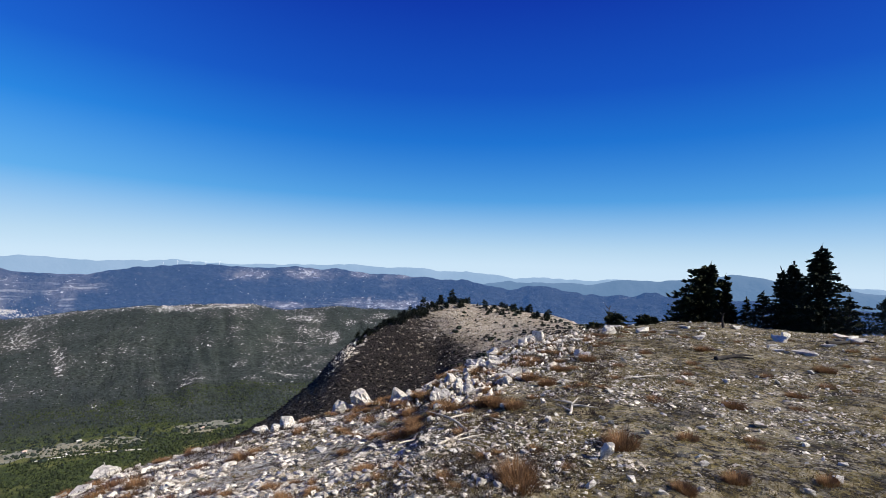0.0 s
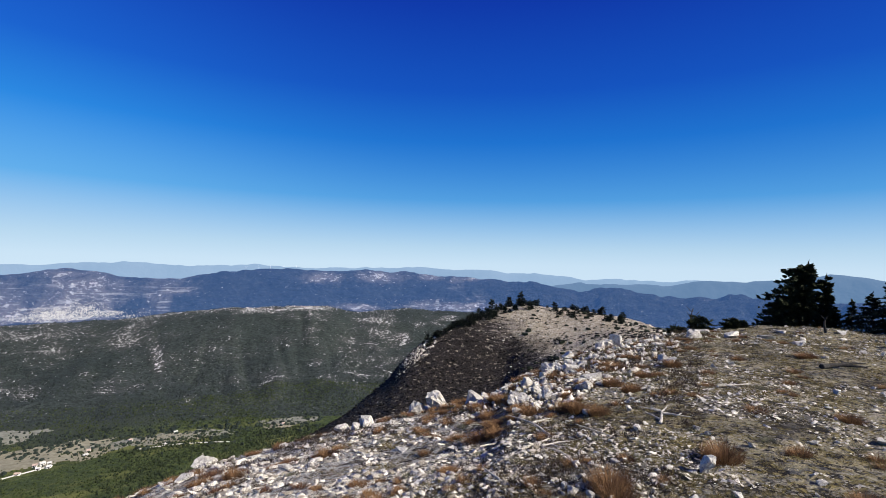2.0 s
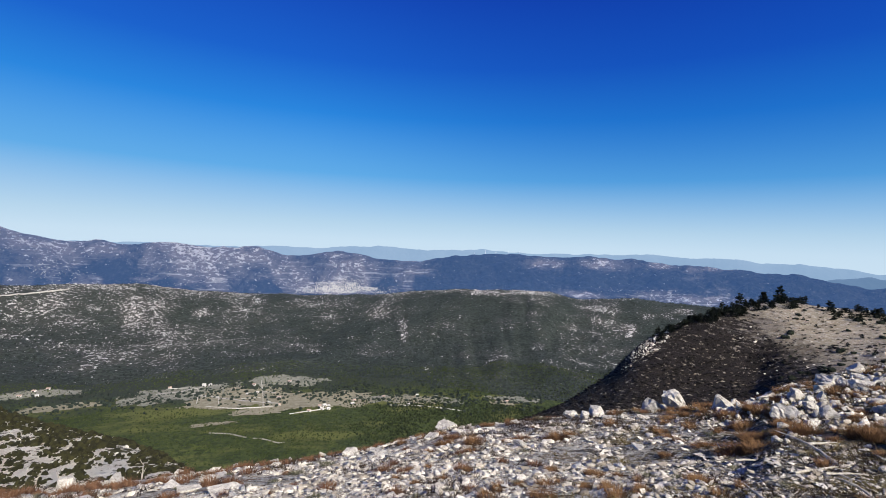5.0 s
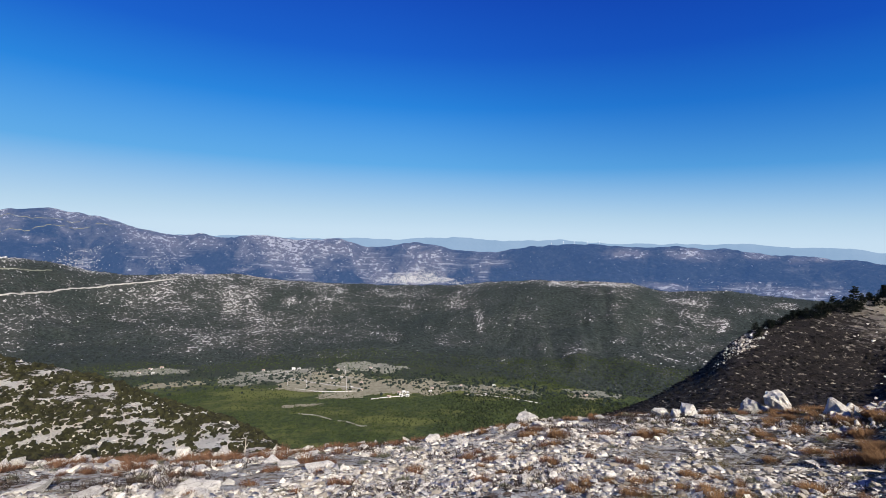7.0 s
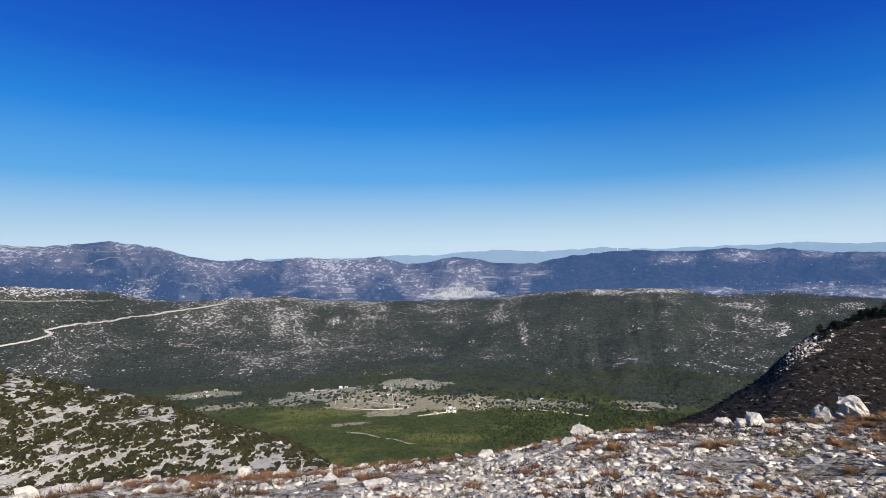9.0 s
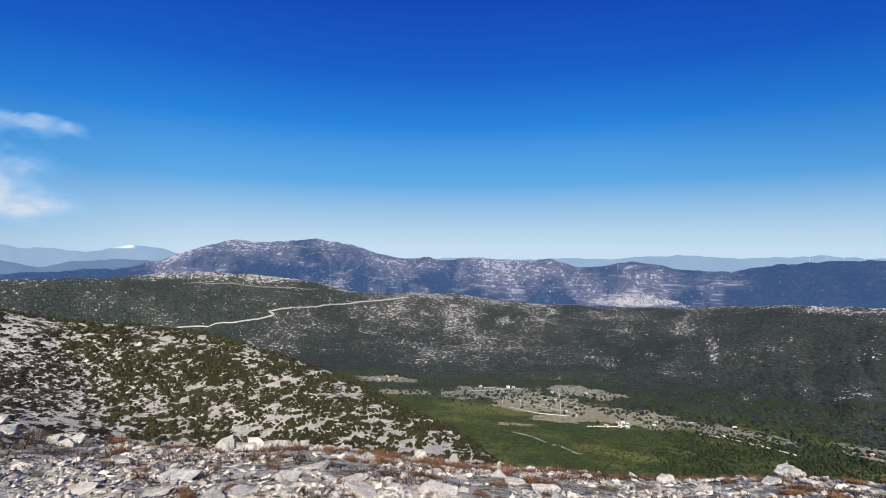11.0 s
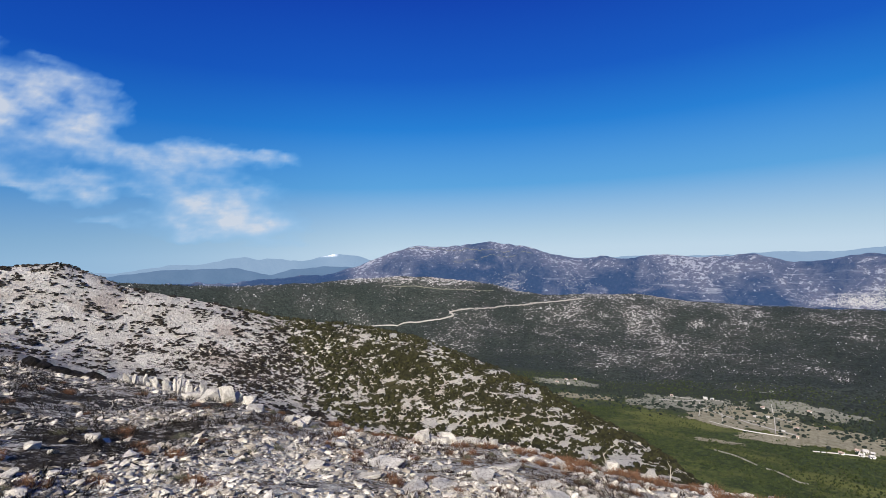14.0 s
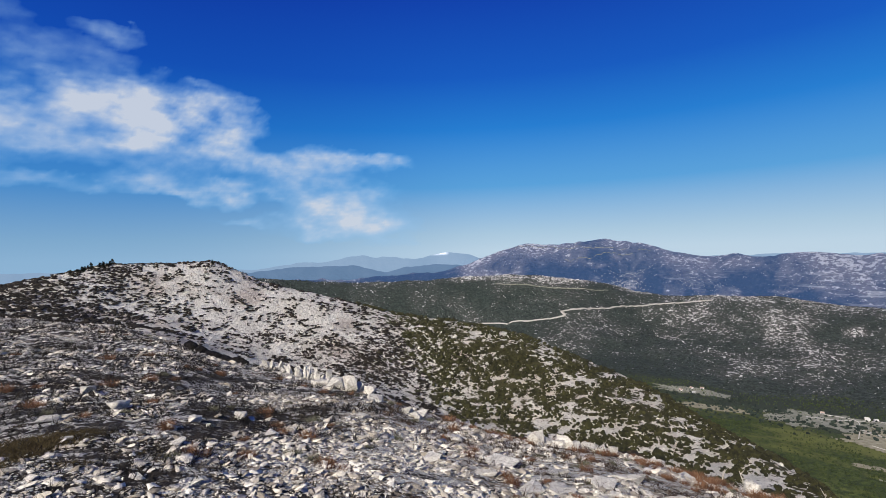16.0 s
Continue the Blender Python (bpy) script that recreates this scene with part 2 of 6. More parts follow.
def mat_west():
    """Bare pale limestone with pits and thin heath, turning into juniper ground."""
    k = Mat("rocky_hillside", 0.95)
    green = k.attr("green")
    c = k.mix(k.noise(9, 5), (0.66, 0.62, 0.55), (0.85, 0.82, 0.75))
    c = k.mix(k.math("MULTIPLY", k.noise(17, 5, 0.6, None, 0.55, 0.66), 0.55), c, (0.46, 0.36, 0.29))
    c = k.mix(k.math("MULTIPLY", k.noise(0.75, 5, 0.75, None, 0.57, 0.62), 0.4), c, (0.22, 0.20, 0.17))
    c = k.mix(k.noise(0.4, 4, 0.7, None, 0.57, 0.62), c, (0.86, 0.84, 0.79))
    c = k.mix(k.noise(2.6, 5, 0.7, None, 0.595, 0.615), c, (0.038, 0.032, 0.024))
    brown = k.math("ADD", k.raw(1.3, 5, 0.72), k.math("MULTIPLY", k.attr("heath"), 0.11))
    c = k.mix(k.math("MULTIPLY", k.range(brown, 0.545, 0.585), k.range(k.attr("heath"), 0.08, 0.3)), c, (0.060, 0.047, 0.036))
    scrub = k.mix(k.noise(4, 5, 0.65), (0.034, 0.034, 0.013), (0.090, 0.082, 0.030))
    holes = k.math("ADD", k.raw(2.6, 5, 0.7), k.math("MULTIPLY", k.raw(14, 4, 0.6), 0.55))
    cover = k.range(k.math("ADD", holes, k.math("MULTIPLY", green, 0.28)), 0.985, 1.03)
    c = k.mix(k.math("MULTIPLY", cover, k.range(green, 0.05, 0.25)), c, scrub)
    k.bump(k.math("ADD", k.noise(1.4, 6, 0.75), k.math("MULTIPLY", k.noise(0.3, 4, 0.7), 0.3)), 1.0, 0.7)
    return k.done(c)


def mat_east():
    """Tan scree on the sunny side, dark heath with painted shade and grey rubble on the flank."""
    k = Mat("scree_hillside", 0.95)
    c = k.mix(k.noise(10, 5), (0.40, 0.34, 0.25), (0.52, 0.45, 0.345))
    c = k.mix(k.noise(1.1, 5, 0.75, None, 0.53, 0.58), c, (0.64, 0.585, 0.50))
    c = k.mix(k.noise(1.7, 5, 0.7, None, 0.555, 0.595), c, (0.06, 0.050, 0.030))
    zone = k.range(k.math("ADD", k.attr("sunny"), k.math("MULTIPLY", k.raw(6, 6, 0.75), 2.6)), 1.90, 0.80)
    # heath brown taken nearly to black, so it carries the flank's shade
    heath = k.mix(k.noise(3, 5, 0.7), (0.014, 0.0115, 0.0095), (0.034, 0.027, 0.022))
    grain = k.n.new("ShaderNodeCombineXYZ")
    down = k.math("SUBTRACT", k.math("MULTIPLY", k.axis(1), 0.87), k.math("MULTIPLY", k.axis(0), 0.5))
    side = k.math("ADD", k.math("MULTIPLY", k.axis(0), 0.87), k.math("MULTIPLY", k.axis(1), 0.5))
    for socket, value in zip(grain.inputs, (k.math("MULTIPLY", down, 0.38), side, k.math("MULTIPLY", k.axis(2), 0.7))):
        k.l.new(value, socket)
    strewn = k.math("ADD", k.math("ADD", k.raw(1.2, 6, 0.75, grain.outputs[0]), k.math("MULTIPLY", k.raw(13, 4, 0.6), 0.5)), k.math("MULTIPLY", k.attr("sunny"), 0.10))
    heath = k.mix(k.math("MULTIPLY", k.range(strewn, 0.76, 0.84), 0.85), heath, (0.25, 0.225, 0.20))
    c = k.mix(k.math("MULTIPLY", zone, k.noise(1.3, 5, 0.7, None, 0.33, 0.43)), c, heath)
    k.bump(k.noise(1.2, 6, 0.75), 1.0, 0.8)
    return k.done(c)


def mat_valley():
    k = Mat("valley_meadow", 0.95)
    c = k.mix(k.noise(120, 5), (0.050, 0.072, 0.019), (0.088, 0.112, 0.029))
    c = k.mix(k.noise(9, 5, 0.75, None, 0.42, 0.60), c, (0.026, 0.042, 0.015))
    c = k.mix(k.math("MULTIPLY", k.noise(75, 5, 0.6, k.scaled(0.5, 1, 1), 0.50, 0.62), 0.8), c, (0.145, 0.155, 0.045))
    c = k.mix(k.range(k.math("ADD", k.axis(1), k.math("MULTIPLY", k.noise(70, 4), 90)), 1010, 1090), c, (0.035, 0.046, 0.033))
    k.bump(k.noise(6, 5, 0.7), 0.8, 3.0)
    return k.done(c)


def mat_ridge():
    """Dark pine slopes; rock breaks through on the spurs and along the crest."""
    k = Mat("wooded_slope", 0.95)
    bare = k.attr("bare")
    # pine greens paled and greyed, with some aerial haze in the colour
    c = k.mix(k.noise(170, 5), (0.042, 0.058, 0.052), (0.077, 0.093, 0.082))
    c = k.mix(k.noise(8, 5, 0.75, None, 0.44, 0.54), c, (0.026, 0.037, 0.031))
    c = k.mix(k.math("MULTIPLY", k.range(k.math("ADD", bare, k.math("MULTIPLY", k.raw(18, 5, 0.75), 0.9)), 0.50, 1.10), 0.50), c, (0.125, 0.118, 0.107))
    speck = k.math("ADD", k.raw(11, 5, 0.78), k.math("MULTIPLY", k.math("MINIMUM", bare, 0.55), 0.22))
    c = k.mix(k.range(speck, 0.66, 0.675), c, (0.70, 0.69, 0.66))
    k.bump(k.noise(7, 5, 0.7), 0.9, 6.0)
    return k.done(c)


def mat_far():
    """Wooded far slopes with bare pale ground, rock and a few lanes on the plain, under haze put in as glow."""
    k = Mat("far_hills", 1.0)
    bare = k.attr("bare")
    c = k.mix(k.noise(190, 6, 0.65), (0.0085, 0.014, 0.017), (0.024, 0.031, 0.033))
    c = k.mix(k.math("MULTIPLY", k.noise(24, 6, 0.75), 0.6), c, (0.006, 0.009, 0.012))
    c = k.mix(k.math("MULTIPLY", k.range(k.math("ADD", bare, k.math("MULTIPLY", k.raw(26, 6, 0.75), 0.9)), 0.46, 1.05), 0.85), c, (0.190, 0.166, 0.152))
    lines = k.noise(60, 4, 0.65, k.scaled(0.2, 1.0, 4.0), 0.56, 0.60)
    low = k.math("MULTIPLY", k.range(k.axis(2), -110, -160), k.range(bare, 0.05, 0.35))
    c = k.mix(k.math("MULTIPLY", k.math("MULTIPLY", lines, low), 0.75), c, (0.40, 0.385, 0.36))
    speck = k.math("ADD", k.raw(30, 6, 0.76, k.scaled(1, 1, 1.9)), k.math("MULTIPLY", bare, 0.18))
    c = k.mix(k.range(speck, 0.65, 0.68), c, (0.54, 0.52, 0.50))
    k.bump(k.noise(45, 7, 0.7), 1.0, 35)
    # the slopes emit a blue that stands for the air in front
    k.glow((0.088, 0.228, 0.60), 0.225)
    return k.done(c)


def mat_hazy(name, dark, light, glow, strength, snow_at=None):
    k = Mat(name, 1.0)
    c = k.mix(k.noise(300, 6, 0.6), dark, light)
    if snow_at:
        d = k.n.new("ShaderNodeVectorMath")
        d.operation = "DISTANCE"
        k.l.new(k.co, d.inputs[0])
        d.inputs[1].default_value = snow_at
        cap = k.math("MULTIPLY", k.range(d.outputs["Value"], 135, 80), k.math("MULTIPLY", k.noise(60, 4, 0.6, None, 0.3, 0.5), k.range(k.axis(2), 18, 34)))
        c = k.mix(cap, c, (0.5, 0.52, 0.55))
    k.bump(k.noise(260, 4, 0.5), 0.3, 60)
    # distance haze is painted on by letting the mountains glow
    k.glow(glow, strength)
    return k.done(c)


M_SUMMIT = mat_summit()
M_ROCK = mat_rock()
M_GRAVEL = mat_gravel()
M_WEST = mat_west()
M_EAST = mat_east()
M_VALLEY = mat_valley()
M_RIDGE = mat_ridge()
M_FAR = mat_far()
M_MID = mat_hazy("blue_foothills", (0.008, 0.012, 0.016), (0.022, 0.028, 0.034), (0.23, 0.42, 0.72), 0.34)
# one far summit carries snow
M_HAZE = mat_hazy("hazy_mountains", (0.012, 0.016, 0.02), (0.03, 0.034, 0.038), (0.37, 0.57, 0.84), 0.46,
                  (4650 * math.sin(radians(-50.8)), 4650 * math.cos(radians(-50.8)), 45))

# ------------------------------------------------------------------ the land


def hash01(ix, iy, seed):
    h = (ix.astype(np.int64) * 374761393 + iy.astype(np.int64) * 668265263 + seed * 1442695041) & 0xFFFFFFFF
    h = ((h ^ (h >> 13)) * 1274126177) & 0xFFFFFFFF
    return ((h ^ (h >> 16)) & 0xFFFFFF) / float(0xFFFFFF)


def value_noise(x, y, seed=0):
    ix, iy = np.floor(x), np.floor(y)
    fx, fy = x - ix, y - iy
    fx, fy = fx * fx * (3 - 2 * fx), fy * fy * (3 - 2 * fy)
    a, b = hash01(ix, iy, seed), hash01(ix + 1, iy, seed)
    c, d = hash01(ix, iy + 1, seed), hash01(ix + 1, iy + 1, seed)
    return (a * (1 - fx) + b * fx) * (1 - fy) + (c * (1 - fx) + d * fx) * fy - 0.5


def fractal(x, y, size, octaves=5, gain=0.5, seed=0):
    out, amp, s = 0, 1.0, 1.0 / size
    for o in range(octaves):
        out = out + amp * value_noise(x * s + 17.3 * o, y * s - 9.1 * o, seed + o)
        amp, s = amp * gain, s * 2.03
    return out


# headings seen are finely cut, the rest coarsely
AZ = np.concatenate([np.arange(-180, -102, 3.0), np.arange(-102, 102.01, 0.24), np.arange(105, 180.1, 3.0)])


def profile(*pairs, blur=0.7):
    """A value along the headings from a few (heading, value) pairs, softened."""
    p = np.array(pairs)
    fine = np.arange(-180, 180.01, 0.1)
    v = np.interp(fine, p[:, 0], p[:, 1])
    n = int(blur * 30)
    kern = np.exp(-0.5 * (np.arange(-n, n + 1) / (blur * 10)) ** 2)
    v = np.convolve(np.pad(v, n, mode="edge"), kern / kern.sum(), "valid")
    return np.interp(AZ, fine, v)


tan = lambda deg: np.tan(np.radians(deg))

lip_el = profile((-180, -5), (-110, -3.5), (-92, -4), (-87, -5), (-79, -7.4), (-74, -10.1), (-68, -12.3), (-60, -14.7), (-55, -16.7), (-50, -18.2),
                 (-43, -20), (-34, -20.4), (-28, -21.5), (-22, -22.4), (-15, -23.1), (-8, -23.5), (0, -23.2), (8, -22.3), (15, -20.9), (20, -20.0),
                 (25, -19), (31, -17.9), (35, -17.1), (39, -16.1), (43.5, -14.9), (48.6, -13.6), (51, -11.6), (54, -10.3), (59.5, -7.9), (66, -6.1),
                 (69, -5.4), (74, -4.9), (79, -4.7), (86, -5.0), (91, -4.4), (100, -4.2), (180, -5), blur=0.5)
lip_r = profile((-180, 34), (-100, 48), (-92, 45), (-79, 28), (-68, 17), (-60, 13), (-50, 11), (-35, 10), (-20, 10.5), (0, 13), (17, 16), (40, 15),
                (49, 13), (55, 16), (60, 19), (70, 26), (86, 32), (100, 32), (180, 34), blur=2)
hill_el = profile((-180, -8), (-110, -3.5), (-100, -2.5), (-92, -1.6), (-87, -0.6), (-84.5, 0.05), (-80, 0.15), (-75, 0.1), (-72, -1.2), (-70.4, -2),
                  (-64.4, -3.7), (-59.5, -5.5), (-55.5, -6.5), (-49, -7.5), (-42.6, -8.9), (-36, -11.4), (-31.6, -13), (-27, -15), (-22.4, -17.2),
                  (-17.5, -19.3), (-13, -21.5), (-8, -25), (0, -29), (10, -29), (17, -24), (22.2, -19.7), (27, -18), (31, -15.8), (35, -12.8),
                  (38, -9.3), (40, -7.9), (43.5, -6.1), (47, -4.7), (50.5, -3.7), (55, -4.1), (58, -4.4), (62, -5.1), (65, -5.7), (68, -6.6),
                  (75, -8), (100, -8), (180, -8), blur=0.4)
hill_r = profile((-180, 150), (-92, 190), (-80, 200), (-70, 190), (-60, 170), (-50, 170), (-38, 150), (-22, 120), (-12, 90), (0, 70), (15, 75), (25, 110),
                 (36, 125), (50, 170), (60, 170), (70, 150), (100, 130), (180, 150), blur=3)
floor_r = profile((-180, 1200), (-60, 1400), (-27, 1250), (-5, 1170), (8, 1120), (15, 1060), (25, 1015), (100, 1000), (180, 1200), blur=3)
ridge_el = profile((-180, -6), (-95, -3), (-72, -1.8), (-64.4, -2.3), (-55.5, -2.6), (-51, -2.4), (-47.8, -2.05), (-42.5, -2.2), (-38.7, -2.45),
                   (-33.5, -3.05), (-31, -3.45), (-28.5, -4.3), (-25, -4.75), (-20, -4.75), (-16.5, -4.75), (-12.5, -5.25), (-9.5, -5.6), (-3, -5.75),
                   (2, -5.85), (8, -5.55), (13, -5.15), (18, -4.85), (23, -4.75), (28, -4.4), (31, -5.1), (34.5, -4.95), (37.3, -4.65), (42, -4.85),
                   (50, -5.2), (60, -5.6), (100, -6), (180, -6), blur=0.4)
ridge_r = profile((-180, 2000), (-60, 1900), (-35, 1950), (-27, 2050), (0, 2100), (28, 1950), (32, 2150), (60, 2100), (180, 2000), blur=2)
range_el = profile((-180, -1), (-100, -2.2), (-60, -2.4), (-55, -2.1), (-50, -1.5), (-45.5, -0.4), (-42.5, 0.7), (-40, 1.4), (-37, 1.0), (-35.5, 1.1),
                   (-31.5, 1.5), (-29, 1.15), (-26, 0.1), (-22.5, -0.7), (-19.3, -0.6), (-17, -1.1), (-13.2, -0.5), (-10, -1), (-5.7, -0.7),
                   (-1.5, -1.4), (3, -1), (8, -1.45), (13.4, -1.7), (18, -0.9), (22, -0.5), (27, -0.65), (32, -0.6), (38, -0.75), (43, -0.95),
                   (50, -1.42), (54, -1.87), (57, -2.08), (60.5, -1.81), (63.6, -2.32), (66, -2.47), (74, -2.43), (80, -2.35), (100, -2.6), (180, -1), blur=0.35)
mid_el = profile((-180, -3), (-74, -1.3), (-68.3, -0.75), (-63.4, -0.69), (-60.5, -0.7), (-56.9, -1.5), (-54.1, -0.95), (-50.7, -0.7), (-47, -1.2), (-40, -3), (46, -3), (52, -2.2),
                 (53.9, -1.74), (56.6, -1.12), (60.5, -1.36), (63.6, -1.05), (65.7, -1.16), (69, -0.59), (71.8, -0.66), (76.5, -0.34), (79.5, 0.4), (83.3, -0.06),
                 (90.1, -0.92), (100, -1.3), (180, -3), blur=0.35)
range_r = profile((-180, 3600), (-60, 3700), (-35, 3750), (-10, 3350), (10, 3400), (30, 3700), (60, 3900), (100, 3900), (180, 3600), blur=3)
haze_el = profile((-180, -0.6), (-92, -0.45), (-73, -0.9), (-68, -0.4), (-63, -0.1), (-59.6, 0.5), (-58, 0.1), (-56.4, 0.25), (-52.5, 0), (-50, 0.55),
                  (-47, 0.35), (-45, -0.4), (-23, -0.7), (-8, -0.6), (1.4, -0.5), (5.5, -0.2), (9.7, 0), (14, -0.4), (20.5, 0.05), (25.5, -0.15),
                  (34, -0.1), (39.6, 0.2), (43, 0), (47, 0), (55, -0.6), (63, -0.8), (70, -0.6), (100, -0.6), (180, -0.6), blur=0.4)

one = np.ones_like(AZ)
for line, size, amount, seed in ((range_el, 3.0, 0.28, 201), (range_el, 0.7, 0.10, 202), (ridge_el, 2.0, 0.14, 203), (haze_el, 2.2, 0.24, 204), (mid_el, 2.0, 0.22, 205), (haze_el, 0.6, 0.06, 206)):
    line += amount * fractal(AZ, 0 * AZ, size, 3, 0.55, seed)
mid_r = lip_r + 0.66 * (hill_r - lip_r)
NODE_R = np.stack([0 * one, 0.5 * lip_r, lip_r, 1.7 * lip_r, mid_r, hill_r, 1.5 * hill_r, 620 * one, floor_r, 0.5 * (floor_r + ridge_r), ridge_r, 2560 * one,
                   3000 * one, range_r, range_r + 220, 4330 * one, 4480 * one, 4650 * one, 4900 * one], 1)
lip_z = lip_r * tan(lip_el)
hill_z = hill_r * tan(hill_el)
NODE_Z = np.stack([0 * one - EYE_Z, -EYE_Z + 0.40 * (lip_z + EYE_Z), lip_z, 1.7 * lip_r * tan(lip_el - 1.4), mid_r * tan(0.85 * lip_el + 0.15 * hill_el - 0.3),
                   hill_z, 1.5 * hill_r * tan(hill_el - 7), -300 * one, -300 * one, 0.5 * (floor_r + ridge_r) * tan(0.52 * ridge_el - 0.48 * 14.5), ridge_r * tan(ridge_el), -318 * one,
                   -302 * one, range_r * tan(range_el), (range_r + 220) * tan(np.minimum(range_el, -1) - 1.5), 4330 * tan(mid_el), 4480 * tan(mid_el - 1.2), 4650 * tan(haze_el), 4900 * tan(haze_el - 0.5)], 1) + EYE_Z
STEPS = [26, 60, 30, 36, 66, 20, 14, 24, 44, 46, 10, 8, 44, 6, 12, 4, 10, 4]


def smooth_heights(r, z, steps):
    """Monotone cubic rise along each heading through its nodes."""
    h = np.diff(r, axis=1)
    d = np.diff(z, axis=1) / h
    m = np.zeros_like(r)
    w1, w2 = 2 * h[:, 1:] + h[:, :-1], h[:, 1:] + 2 * h[:, :-1]
    same = d[:, :-1] * d[:, 1:] > 0
    with np.errstate(divide="ignore", invalid="ignore"):
        inner = (w1 + w2) / (w1 / d[:, :-1] + w2 / d[:, 1:])
    m[:, 1:-1] = np.where(same, inner, 0)
    m[:, 0], m[:, -1] = 0, d[:, -1]
    rr, zz, starts, n = [], [], [], 0
    for k, s in enumerate(steps):
        u = np.arange(s + (k == len(steps) - 1)) / s
        q = u[None]
        hk = h[:, k:k + 1]
        rr.append(r[:, k:k + 1] + q * hk)
        h00, h10 = 2 * q ** 3 - 3 * q ** 2 + 1, q ** 3 - 2 * q ** 2 + q
        h01, h11 = -2 * q ** 3 + 3 * q ** 2, q ** 3 - q ** 2
        zz.append(h00 * z[:, k:k + 1] + h10 * hk * m[:, k:k + 1] + h01 * z[:, k + 1:k + 2] + h11 * hk * m[:, k + 1:k + 2])
        starts.append(n)
        n += len(u)
    return np.concatenate(rr, 1), np.concatenate(zz, 1), starts + [n - 1]


RR, ZZ, START = smooth_heights(NODE_R, NODE_Z, STEPS)
OX, OY = 0.0, 0.45
XX = OX + RR * np.sin(np.radians(AZ))[:, None]
YY = OY + RR * np.cos(np.radians(AZ))[:, None]
amp_r = np.interp(RR, [0, 4, 20, 60, 170, 600, 900, 1300, 2000, 2600, 3100, 3700, 4300, 4900], [0.05, 0.10, 0.32, 1.3, 1.3, 14, 4, 40, 12, 8, 26, 18, 10, 5])
# ridged relief whose grain follows the distance, in three fixed bands so that it stays continuous
near_w = np.clip((60 - RR) / 40, 0, 1)
far_w = np.clip((RR - 250) / 300, 0, 1)
mid_w = 1 - near_w - far_w
ZZ = ZZ + amp_r * (near_w * fractal(XX, YY, 5, 6, 0.55, 3) + mid_w * fractal(XX, YY, 26, 6, 0.55, 5) + far_w * fractal(XX, YY, 320, 6, 0.52, 9))
SPUR = {}
for key, lo_r, hi_r, wide, deep in (("ridge", floor_r, ridge_r, 6.0, 34), ("range", 3000 * one, range_r, 4.0, 60)):
    u_ = np.clip((RR - lo_r[:, None]) / (hi_r - lo_r)[:, None], 0, 1)
    big = np.abs(fractal(AZ[:, None] + 2.5 * u_ + 0 * RR, 4.0 * u_, wide, 3, 0.5, 25))
    small = np.abs(fractal(AZ[:, None] - 3.0 * u_ + 0 * RR, 4.5 * u_, wide * 0.36, 3, 0.55, 28))
    SPUR[key] = (u_, big + 0.28 * small - 0.24)
    ZZ = ZZ + np.sin(np.pi * u_) * (RR < hi_r[:, None]) * (deep * SPUR[key][1] + (120 if key == "range" else 16) * fractal(XX, YY, 330 if key == "range" else 160, 5, 0.55, 29))
ZZ = ZZ + near_w * 0.035 * fractal(XX, YY, 0.35, 3, 0.6, 21)


# ------------------------------------------------------------------ where rock breaks through
# heading, height in degrees, reach of both, strength
CRAGS = [(-16.2, -7.6, 1.3, 1.6, 0.9), (-9.7, -7.5, 0.6, 0.6, 0.7), (-24.4, -6.9, 0.8, 0.26, 0.6), (-28.1, -6.5, 0.5, 0.26, 0.6), (-20.5, -7.9, 3.2, 1.9, 0.3), (-16.1, -5.0, 2.9, 0.26, 0.7),
         (-4.8, -6.5, 0.8, 0.45, 0.7), (1.9, -6.9, 3.5, 0.6, 0.45), (9.2, -7.6, 2.2, 0.7, 0.6), (11.3, -9.7, 0.6, 1.4, 0.7), (1.6, -11.8, 1.0, 0.5, 0.4), (14.4, -13.8, 0.5, 0.65, 0.35),
         (-5.5, -13.9, 2.2, 0.6, 0.4), (21.0, -4.9, 3.9, 0.26, 0.7), (26.5, -4.7, 2.6, 0.4, 0.8), (26.6, -7.1, 1.0, 0.6, 0.4)]
CRAGS += [(33.8, -6.05, 1.7, 0.4, 0.7), (35.0, -6.9, 0.5, 0.45, 0.6), (36.5, -8.0, 0.8, 0.45, 0.9), (30.7, -8.3, 1.2, 0.45, 0.5), (38.9, -6.5, 0.6, 0.4, 0.6), (41.8, -5.7, 1.0, 0.26, 0.7),
          (33.3, -8.8, 0.5, 0.32, 0.5), (27.2, -10.7, 0.6, 0.4, 0.4), (-36.5, -2.9, 4.5, 0.6, 0.9), (-32.6, -8.3, 3.9, 0.6, 0.35), (-45.0, -2.5, 5.0, 0.5, 0.8), (-38.4, -5.1, 2.6, 0.32, 0.3)]
